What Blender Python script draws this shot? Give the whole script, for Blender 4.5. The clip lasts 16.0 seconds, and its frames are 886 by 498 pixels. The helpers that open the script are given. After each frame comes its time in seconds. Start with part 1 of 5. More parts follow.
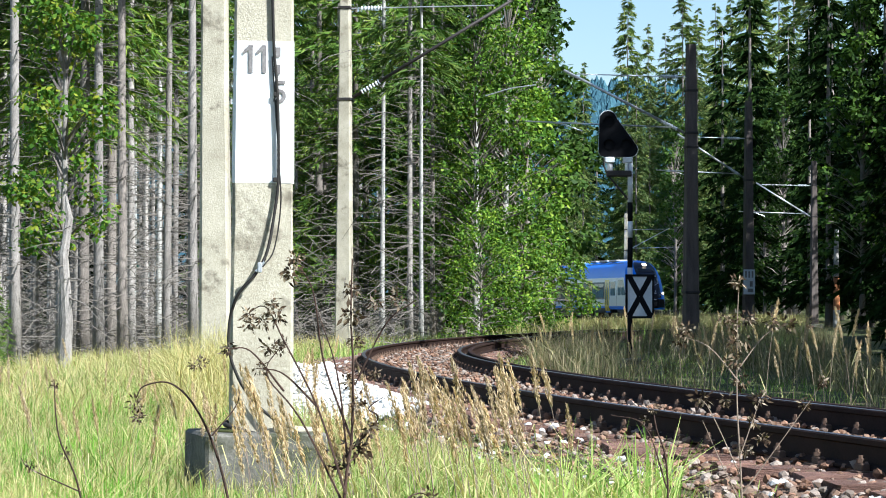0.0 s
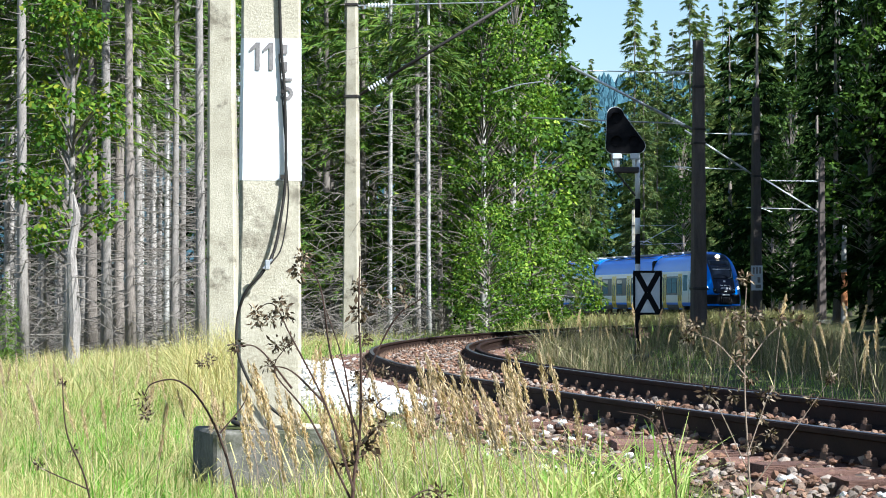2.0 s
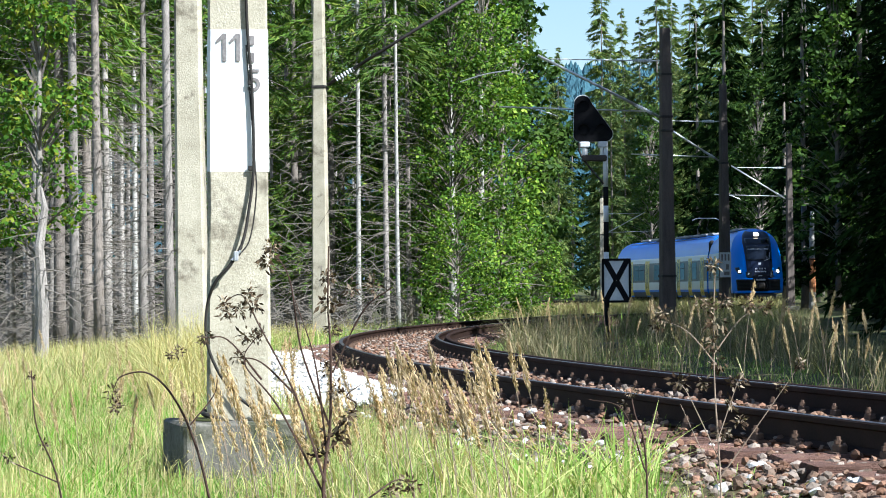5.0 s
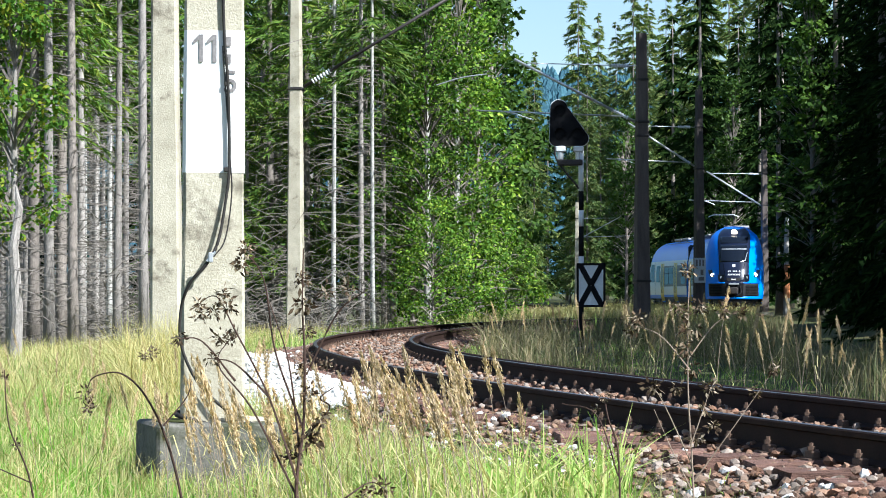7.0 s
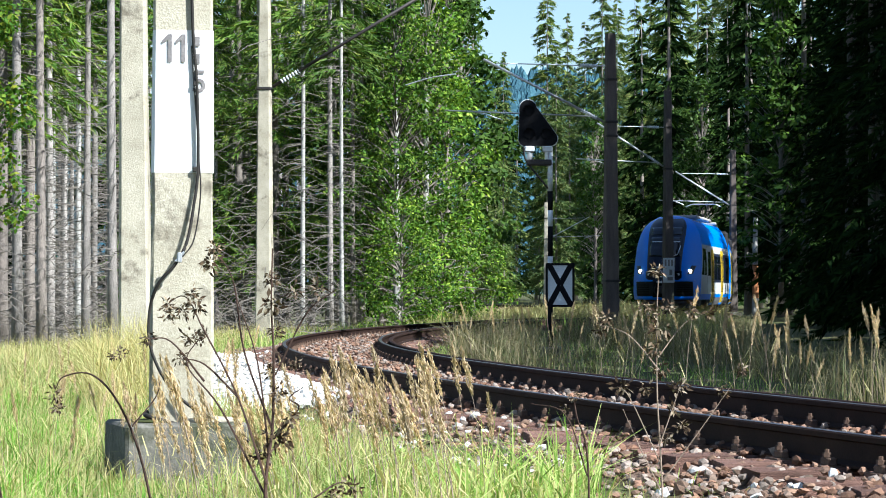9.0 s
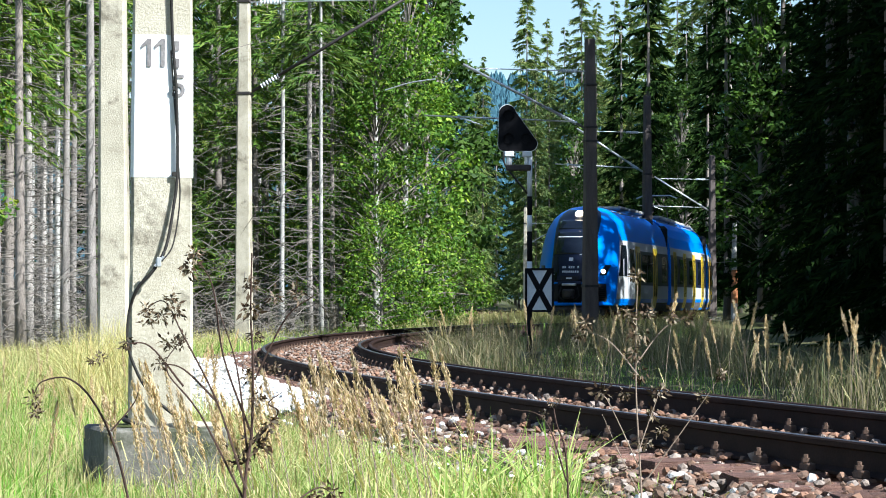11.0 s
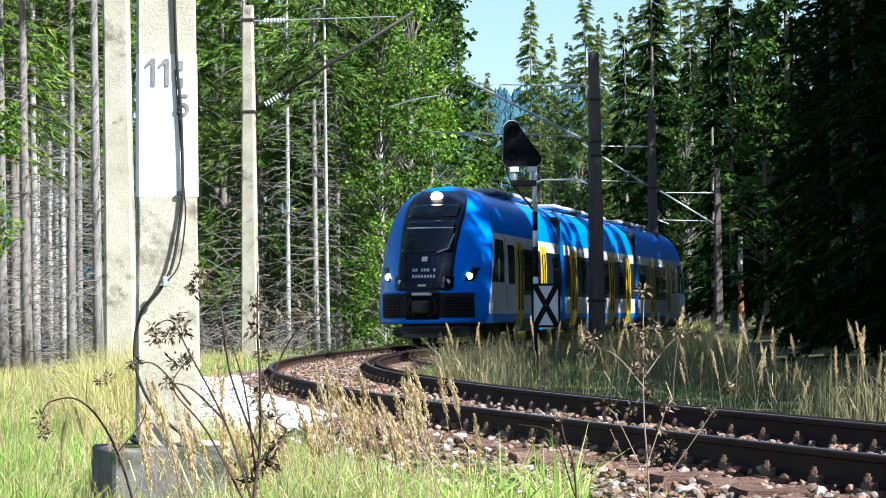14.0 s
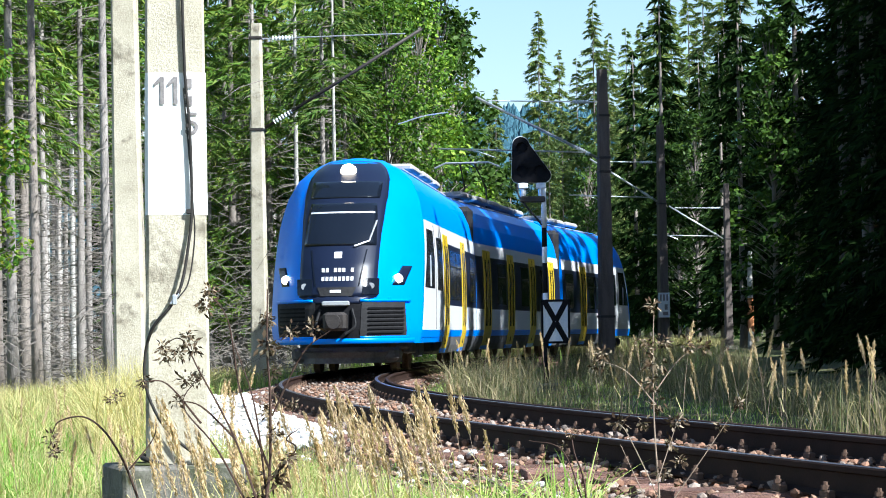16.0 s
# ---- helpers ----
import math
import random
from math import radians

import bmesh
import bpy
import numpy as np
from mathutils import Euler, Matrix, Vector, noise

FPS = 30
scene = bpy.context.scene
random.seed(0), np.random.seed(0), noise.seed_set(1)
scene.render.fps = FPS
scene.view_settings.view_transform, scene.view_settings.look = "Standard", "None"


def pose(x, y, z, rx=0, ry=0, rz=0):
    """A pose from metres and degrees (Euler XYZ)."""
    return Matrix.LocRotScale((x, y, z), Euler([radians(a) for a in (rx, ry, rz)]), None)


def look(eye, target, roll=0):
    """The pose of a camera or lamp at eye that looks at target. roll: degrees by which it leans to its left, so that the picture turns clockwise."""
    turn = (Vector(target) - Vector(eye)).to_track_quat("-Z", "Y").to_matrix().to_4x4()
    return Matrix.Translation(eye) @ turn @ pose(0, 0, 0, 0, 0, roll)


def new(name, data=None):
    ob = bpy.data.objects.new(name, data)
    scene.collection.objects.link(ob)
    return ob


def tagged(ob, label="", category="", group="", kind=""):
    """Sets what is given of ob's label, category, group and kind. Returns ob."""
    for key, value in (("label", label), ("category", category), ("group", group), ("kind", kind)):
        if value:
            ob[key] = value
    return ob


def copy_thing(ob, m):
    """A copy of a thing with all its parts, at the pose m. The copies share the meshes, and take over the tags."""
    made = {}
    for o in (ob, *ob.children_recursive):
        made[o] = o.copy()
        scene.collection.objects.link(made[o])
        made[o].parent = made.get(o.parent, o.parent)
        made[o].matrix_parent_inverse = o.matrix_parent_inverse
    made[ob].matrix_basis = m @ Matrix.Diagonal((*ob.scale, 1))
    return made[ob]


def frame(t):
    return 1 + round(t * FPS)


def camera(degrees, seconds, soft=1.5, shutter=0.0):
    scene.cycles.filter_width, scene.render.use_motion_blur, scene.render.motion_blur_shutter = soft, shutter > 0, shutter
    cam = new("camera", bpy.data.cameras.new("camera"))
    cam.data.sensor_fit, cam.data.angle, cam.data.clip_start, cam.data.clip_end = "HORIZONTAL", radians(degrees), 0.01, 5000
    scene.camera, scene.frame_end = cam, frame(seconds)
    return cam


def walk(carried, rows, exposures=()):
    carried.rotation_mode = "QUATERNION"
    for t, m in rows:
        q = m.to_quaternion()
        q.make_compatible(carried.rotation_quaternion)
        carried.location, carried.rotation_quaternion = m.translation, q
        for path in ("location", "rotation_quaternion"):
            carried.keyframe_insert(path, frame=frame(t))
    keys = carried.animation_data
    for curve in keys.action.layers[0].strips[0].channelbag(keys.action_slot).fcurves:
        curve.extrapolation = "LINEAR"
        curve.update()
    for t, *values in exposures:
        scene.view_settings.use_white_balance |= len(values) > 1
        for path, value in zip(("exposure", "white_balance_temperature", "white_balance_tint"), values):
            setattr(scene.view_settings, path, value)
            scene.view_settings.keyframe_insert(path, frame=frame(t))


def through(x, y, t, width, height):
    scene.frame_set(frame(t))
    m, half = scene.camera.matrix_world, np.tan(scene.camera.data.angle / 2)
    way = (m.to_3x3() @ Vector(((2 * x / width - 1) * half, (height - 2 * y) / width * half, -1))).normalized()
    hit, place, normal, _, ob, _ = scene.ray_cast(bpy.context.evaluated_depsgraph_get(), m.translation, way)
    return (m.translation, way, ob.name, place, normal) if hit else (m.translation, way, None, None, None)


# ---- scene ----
cam = camera(20.0, 16.0, soft=1.0)

# seconds, yaw to the right, pitch up, roll (degrees); the camera stands on one spot
EYE = Vector((0.0, 0.0, 0.71))
TURNS = [
    (0, -1.111, 1.319, 0.182),
    (0.5, -1.208, 1.258, 0.004),
    (1, -1.366, 1.319, -0.077),
    (1.5, -1.452, 1.281, -0.129),
    (2, -1.283, 1.247, 0.031),
    (2.5, -1.179, 1.213, 0.077),
    (3, -1.011, 1.142, 0.234),
    (3.5, -0.910, 1.092, -0.047),
    (6, -0.533, 0.992, -0.546),
    (6.5, -0.302, 0.997, -0.333),
    (7, 0.000, 1.076, 0.000),
    (7.5, 0.220, 1.110, 0.064),
    (8, 0.408, 1.101, -0.117),
    (8.5, 0.545, 1.051, -0.123),
    (9, 0.704, 1.076, -0.022),
    (9.5, 0.931, 1.098, -0.122),
    (12, 1.287, 1.228, 0.055),
    (12.5, 1.267, 1.228, -0.089),
    (13, 1.240, 1.347, -0.121),
    (13.5, 1.197, 1.412, -0.314),
    (14, 1.041, 1.563, -0.593),
    (14.5, 1.027, 1.691, -0.726),
    (15, 0.961, 1.845, -0.725),
    (15.5, 0.913, 1.911, -0.813),
    (16, 0.833, 1.945, -0.904),
]


def gaze(yaw, pitch, roll):
    a, b = radians(yaw), radians(pitch)
    way = Vector((math.sin(a) * math.cos(b), math.cos(a) * math.cos(b), math.sin(b)))
    return look(EYE, EYE + way * 10, roll)


walk(cam, [(t, gaze(a, b, c)) for t, a, b, c in TURNS], [(0, 1.1, 5750, 6), (9, 1.15, 5750, 6), (12, 1.22, 5750, 6), (16, 1.3, 5750, 6)])

# ------------------------------------------------------------------ light
SUN_AZ, SUN_EL = radians(128), radians(42)
world = bpy.data.worlds.new("sky")
scene.world = world
world.use_nodes = True
sky = world.node_tree.nodes.new("ShaderNodeTexSky")
sky.sky_type, sky.sun_disc = "NISHITA", False
sky.sun_elevation, sky.sun_rotation = SUN_EL, SUN_AZ
sky.air_density, sky.dust_density, sky.ozone_density = 1.0, 0.8, 1.2
world.node_tree.nodes["Background"].inputs[1].default_value = 0.075
world.node_tree.links.new(sky.outputs[0], world.node_tree.nodes["Background"].inputs[0])
to_sun = Vector((math.sin(SUN_AZ) * math.cos(SUN_EL), math.cos(SUN_AZ) * math.cos(SUN_EL), math.sin(SUN_EL)))
sun = new("sun", bpy.data.lights.new("sun", "SUN"))
sun.data.energy, sun.data.angle, sun.data.color = 5.0, radians(0.53), (1.0, 0.96, 0.9)
sun.matrix_world = look((0, 0, 60), Vector((0, 0, 60)) - to_sun)


# ------------------------------------------------------------------ materials
def ramp(nt, fac, stops):
    r = nt.nodes.new("ShaderNodeValToRGB")
    el = r.color_ramp.elements
    while len(el) < len(stops):
        el.new(0.5)
    for e, (p, c) in zip(el, stops):
        e.position, e.color = p, (*c, 1)
    nt.links.new(fac, r.inputs[0])
    return r.outputs[0]


def noise_out(nt, scale, detail=5, rough=0.6, stretch=None):
    tc = nt.nodes.new("ShaderNodeTexCoord")
    n = nt.nodes.new("ShaderNodeTexNoise")
    n.inputs["Scale"].default_value, n.inputs["Detail"].default_value, n.inputs["Roughness"].default_value = scale, detail, rough
    src = tc.outputs["Object"]
    if stretch:
        mp = nt.nodes.new("ShaderNodeMapping")
        mp.inputs["Scale"].default_value = stretch
        nt.links.new(src, mp.inputs[0])
        src = mp.outputs[0]
    nt.links.new(src, n.inputs["Vector"])
    return n.outputs["Fac"]


def mixed(nt, a, b, fac, mode="MIX"):
    m = nt.nodes.new("ShaderNodeMix")
    m.data_type, m.blend_type = "RGBA", mode
    for sock, v in ((m.inputs[0], fac), (m.inputs[6], a), (m.inputs[7], b)):
        if isinstance(v, (int, float)):
            sock.default_value = v
        elif isinstance(v, tuple):
            sock.default_value = (*v, 1)
        else:
            nt.links.new(v, sock)
    return m.outputs[2]


def surface(name, dark, light, scale=3.0, fine=40.0, rough=0.8, metal=0.0, bump=0.3, stretch=None, per_piece=0.0, stain=None, dist=0.01, spec=0.25):
    """Two scales of noise between two colours; per_piece: how much single pieces differ; stain: colour, scale, threshold."""
    m = bpy.data.materials.new(name)
    m.use_nodes = True
    nt = m.node_tree
    b = nt.nodes["Principled BSDF"]
    big, small = noise_out(nt, scale, 4, 0.6, stretch), noise_out(nt, fine, 6, 0.7, stretch)
    c1 = ramp(nt, big, [(0.3, dark), (0.7, light)])
    c2 = ramp(nt, small, [(0.3, dark), (0.7, light)])
    col = mixed(nt, c1, c2, 0.5)
    if stain:
        s = noise_out(nt, stain[1], 6, 0.65)
        f = ramp(nt, s, [(stain[2], (0, 0, 0)), (min(1, stain[2] + 0.12), (1, 1, 1))])
        col = mixed(nt, col, stain[0], f)
    if per_piece:
        oi = nt.nodes.new("ShaderNodeObjectInfo")
        v = ramp(nt, oi.outputs["Random"], [(0, (1 - per_piece,) * 3), (1, (1 + per_piece,) * 3)])
        col = mixed(nt, col, v, 1.0, "MULTIPLY")
    nt.links.new(col, b.inputs["Base Color"])
    b.inputs["Roughness"].default_value, b.inputs["Metallic"].default_value = rough, metal
    b.inputs["Specular IOR Level"].default_value = spec
    if bump:
        bp = nt.nodes.new("ShaderNodeBump")
        bp.inputs["Strength"].default_value, bp.inputs["Distance"].default_value = bump, dist
        nt.links.new(small, bp.inputs["Height"])
        nt.links.new(bp.outputs[0], b.inputs["Normal"])
    return m


def leafy(name, colours, through=0.35, rough=0.55, per_tree=0.25, spec=0.15):
    """Leaves, needles and blades: each one its own shade, and some light passes through."""
    m = bpy.data.materials.new(name)
    m.use_nodes = True
    nt = m.node_tree
    b = nt.nodes["Principled BSDF"]
    g = nt.nodes.new("ShaderNodeNewGeometry")
    n = len(colours) - 1
    col = ramp(nt, g.outputs["Random Per Island"], [(i / n, c) for i, c in enumerate(colours)])
    big = noise_out(nt, 0.6, 3)
    col = mixed(nt, col, ramp(nt, big, [(0.3, (0.65, 0.7, 0.6)), (0.7, (1.3, 1.25, 1.1))]), 1.0, "MULTIPLY")
    oi = nt.nodes.new("ShaderNodeObjectInfo")
    col = mixed(nt, col, ramp(nt, oi.outputs["Random"], [(0, (1 - per_tree, 1 - per_tree, 1 - per_tree * 0.8)), (1, (1 + per_tree, 1 + per_tree * 0.8, 1))]), 1.0, "MULTIPLY")
    nt.links.new(col, b.inputs["Base Color"])
    b.inputs["Roughness"].default_value = rough
    b.inputs["Specular IOR Level"].default_value = spec
    t = nt.nodes.new("ShaderNodeBsdfTranslucent")
    nt.links.new(mixed(nt, col, (1.2, 1.25, 0.5), 1.0, "MULTIPLY"), t.inputs[0])
    mx = nt.nodes.new("ShaderNodeMixShader")
    mx.inputs[0].default_value = through
    nt.links.new(b.outputs[0], mx.inputs[1])
    nt.links.new(t.outputs[0], mx.inputs[2])
    nt.links.new(mx.outputs[0], nt.nodes["Material Output"].inputs[0])
    return m


def gravel(name, colours, rough=0.9):
    """Loose stones, each of its own colour, with a fine grain."""
    m = surface(name, (0.55, 0.55, 0.55), (1.15, 1.15, 1.15), 3.0, 60.0, rough, bump=0.5)
    nt = m.node_tree
    b = nt.nodes["Principled BSDF"]
    g = nt.nodes.new("ShaderNodeNewGeometry")
    n = len(colours)
    own = ramp(nt, g.outputs["Random Per Island"], [(i / n, c) for i, c in enumerate(colours)])
    grain = b.inputs["Base Color"].links[0].from_socket
    nt.links.new(mixed(nt, own, grain, 1.0, "MULTIPLY"), b.inputs["Base Color"])
    return m


def paint(name, c, rough=0.3, dirt=0.12, coat=0.3, spec=0.5):
    m = surface(name, tuple(v * (1 - dirt) for v in c), c, 0.8, 25, rough, bump=0.02, spec=spec)
    m.node_tree.nodes["Principled BSDF"].inputs["Coat Weight"].default_value = coat
    return m


def glow(name, c, strength):
    m = bpy.data.materials.new(name)
    m.use_nodes = True
    b = m.node_tree.nodes["Principled BSDF"]
    b.inputs["Base Color"].default_value = (0.8, 0.8, 0.8, 1)
    b.inputs["Emission Color"].default_value, b.inputs["Emission Strength"].default_value = (*c, 1), strength
    return m


M = {
    "soil": surface("soil", (0.035, 0.042, 0.015), (0.12, 0.13, 0.04), 0.35, 9, 0.95, bump=0.6, dist=0.05, stain=((0.09, 0.07, 0.035), 0.8, 0.5)),
    "bed": surface("ballast_bed", (0.08, 0.05, 0.036), (0.3, 0.2, 0.145), 2.0, 30, 0.95, bump=0.8, dist=0.03),
    "stone": gravel("ballast_stone", [(0.1, 0.058, 0.04), (0.22, 0.12, 0.075), (0.36, 0.2, 0.13), (0.14, 0.1, 0.075), (0.33, 0.2, 0.13), (0.2, 0.16, 0.13), (0.36, 0.29, 0.24)]),
    "white_stone": surface("limestone", (0.55, 0.53, 0.5), (0.82, 0.8, 0.77), 2.0, 30, 0.9, bump=0.4),
    "sleeper": surface("weathered_timber", (0.035, 0.019, 0.015), (0.33, 0.185, 0.14), 2.2, 16, 0.88, bump=1.0, dist=0.02, stretch=(0.8, 9, 9), per_piece=0.35),
    "rail": surface("rusty_rail", (0.012, 0.008, 0.007), (0.045, 0.026, 0.02), 3, 60, 0.8, metal=0.0, bump=0.2, spec=0.08),
    "railhead": surface("worn_steel", (0.10, 0.09, 0.09), (0.24, 0.22, 0.22), 3, 60, 0.35, metal=0.9, bump=0.05),
    "iron": surface("rusty_iron", (0.07, 0.045, 0.035), (0.2, 0.13, 0.09), 8, 60, 0.8, metal=0.3, bump=0.4),
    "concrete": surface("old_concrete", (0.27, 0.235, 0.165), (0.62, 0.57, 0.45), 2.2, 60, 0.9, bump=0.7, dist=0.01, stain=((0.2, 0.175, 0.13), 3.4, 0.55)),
    "grey_concrete": surface("grey_concrete", (0.05, 0.048, 0.04), (0.24, 0.225, 0.19), 4, 45, 0.9, bump=0.8, stain=((0.05, 0.055, 0.03), 3, 0.5)),
    # poles under the trees: their shade is put into the concrete colour
    "dark_concrete": surface("shaded_concrete", (0.055, 0.045, 0.04), (0.17, 0.14, 0.125), 2, 40, 0.9, bump=0.4, stretch=(3, 3, 0.5)),
    "white_paint": surface("chipped_white_paint", (0.74, 0.74, 0.72), (0.84, 0.84, 0.83), 2, 50, 0.6, bump=0.2, stain=((0.5, 0.46, 0.38), 7, 0.68)),
    "digit": surface("faded_black_paint", (0.10, 0.09, 0.09), (0.3, 0.28, 0.27), 14, 60, 0.7),
    "cable": surface("black_cable", (0.012, 0.011, 0.01), (0.04, 0.035, 0.03), 8, 50, 0.6),
    "zinc": surface("galvanised_steel", (0.42, 0.43, 0.45), (0.68, 0.69, 0.7), 5, 40, 0.4, metal=0.6, bump=0.05),
    "dark_steel": surface("dark_steel", (0.03, 0.028, 0.028), (0.075, 0.065, 0.06), 5, 40, 0.6, metal=0.4),
    "matt_black": surface("matt_black", (0.005, 0.005, 0.006), (0.014, 0.014, 0.016), 6, 40, 0.7, bump=0.05, spec=0.06),
    "sign_white": surface("sign_white", (0.5, 0.53, 0.56), (0.72, 0.74, 0.76), 3, 30, 0.5),
    "lens": surface("signal_lens", (0.02, 0.02, 0.022), (0.05, 0.05, 0.055), 4, 30, 0.1),
    "bark": surface("grey_bark", (0.13, 0.115, 0.1), (0.53, 0.48, 0.44), 2.2, 26, 0.95, bump=0.9, dist=0.02, stretch=(2.2, 2.2, 0.6), per_piece=0.25),
    "dark_bark": surface("brown_bark", (0.1, 0.085, 0.075), (0.36, 0.31, 0.27), 2.2, 24, 0.95, bump=0.9, dist=0.02, stretch=(2.2, 2.2, 0.6), per_piece=0.3),
    "birch": surface("pale_bark", (0.2, 0.19, 0.17), (0.62, 0.6, 0.56), 2.5, 20, 0.9, bump=0.6, stretch=(1, 1, 2.5), stain=((0.05, 0.045, 0.04), 3.5, 0.6)),
    "red_bark": surface("reddish_bark", (0.3, 0.1, 0.04), (0.62, 0.28, 0.12), 3, 20, 0.9, bump=0.6),
    "twig": surface("dead_twig", (0.1, 0.085, 0.07), (0.27, 0.24, 0.21), 3, 30, 0.9, bump=0),
    # deep shade of the woods is put into this needle colour
    "needle": leafy("shaded_needles", [(0.005, 0.011, 0.004), (0.01, 0.022, 0.007), (0.019, 0.04, 0.01), (0.014, 0.032, 0.012)], 0.06, 0.9, spec=0.03),
    # sunlit copy of the needles, brightness of the sun put into the colour
    "needle_lit": leafy("sunlit_needles", [(0.04, 0.095, 0.018), (0.085, 0.17, 0.034), (0.13, 0.22, 0.045), (0.22, 0.27, 0.06)], 0.22),
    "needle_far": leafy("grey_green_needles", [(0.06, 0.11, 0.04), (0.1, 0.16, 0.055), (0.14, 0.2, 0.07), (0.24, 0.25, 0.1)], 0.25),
    "leaf": leafy("beech_leaves", [(0.03, 0.08, 0.012), (0.075, 0.17, 0.023), (0.14, 0.26, 0.036), (0.26, 0.36, 0.06)], 0.26),
    "leaf_dark": leafy("alder_leaves", [(0.02, 0.048, 0.01), (0.045, 0.095, 0.02), (0.085, 0.15, 0.03)], 0.25),
    "grass": leafy("green_grass", [(0.11, 0.2, 0.04), (0.2, 0.34, 0.07), (0.33, 0.46, 0.13), (0.54, 0.54, 0.27), (0.42, 0.5, 0.18)], 0.35, per_tree=0.05),
    "fresh_grass": leafy("fresh_grass", [(0.09, 0.24, 0.03), (0.15, 0.36, 0.04), (0.24, 0.48, 0.07)], 0.4, per_tree=0.05),
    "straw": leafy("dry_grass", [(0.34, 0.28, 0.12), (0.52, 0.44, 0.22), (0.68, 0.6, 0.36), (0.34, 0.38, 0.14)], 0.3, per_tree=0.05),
    # greyish grass inside the curve, the shade there put into its colour
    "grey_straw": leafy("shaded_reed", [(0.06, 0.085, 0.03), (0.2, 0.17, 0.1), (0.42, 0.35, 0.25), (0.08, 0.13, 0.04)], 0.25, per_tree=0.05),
    "plume": leafy("reed_plume", [(0.4, 0.28, 0.18), (0.54, 0.41, 0.29), (0.7, 0.57, 0.44)], 0.25, per_tree=0.15),
    "stem": surface("dry_stem", (0.025, 0.015, 0.011), (0.095, 0.055, 0.04), 6, 50, 0.85, bump=0),
    "pale_stem": surface("pale_dry_stem", (0.16, 0.11, 0.08), (0.4, 0.31, 0.23), 6, 50, 0.85, bump=0),
    "withered": leafy("withered_leaves", [(0.03, 0.018, 0.012), (0.07, 0.045, 0.03), (0.14, 0.1, 0.075), (0.34, 0.28, 0.23)], 0.1, 0.8, 0.1),
    "maple": leafy("maple_leaves", [(0.03, 0.085, 0.016), (0.06, 0.14, 0.024), (0.1, 0.19, 0.03), (0.22, 0.24, 0.035)], 0.3),
    # distance haze is mixed into the forest green as blue
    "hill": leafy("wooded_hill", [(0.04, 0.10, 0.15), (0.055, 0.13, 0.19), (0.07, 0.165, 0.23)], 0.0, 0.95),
    "blue": paint("train_blue", (0.004, 0.225, 0.95), 0.33, coat=0.0, spec=0.35),
    "mask": paint("train_black", (0.009, 0.014, 0.034), 0.32, coat=0.0, spec=0.22),
    "white": paint("train_white", (0.74, 0.75, 0.76), 0.35),
    "yellow": paint("train_yellow", (0.8, 0.55, 0.02), 0.35),
    "under": surface("underframe_grey", (0.05, 0.05, 0.055), (0.16, 0.16, 0.17), 3, 25, 0.7, metal=0.2),
    "roof_gear": surface("roof_gear", (0.25, 0.24, 0.22), (0.45, 0.43, 0.4), 3, 25, 0.7),
    "rubber": surface("rubber", (0.01, 0.01, 0.011), (0.03, 0.03, 0.032), 6, 30, 0.8),
    "screen": paint("tinted_glass", (0.007, 0.010, 0.017), 0.08, coat=0.0, spec=0.4),
    "lamp": glow("lamp_lit", (1.0, 0.78, 0.52), 5),
    "plate": paint("number_bars", (0.6, 0.62, 0.65), 0.5),
}


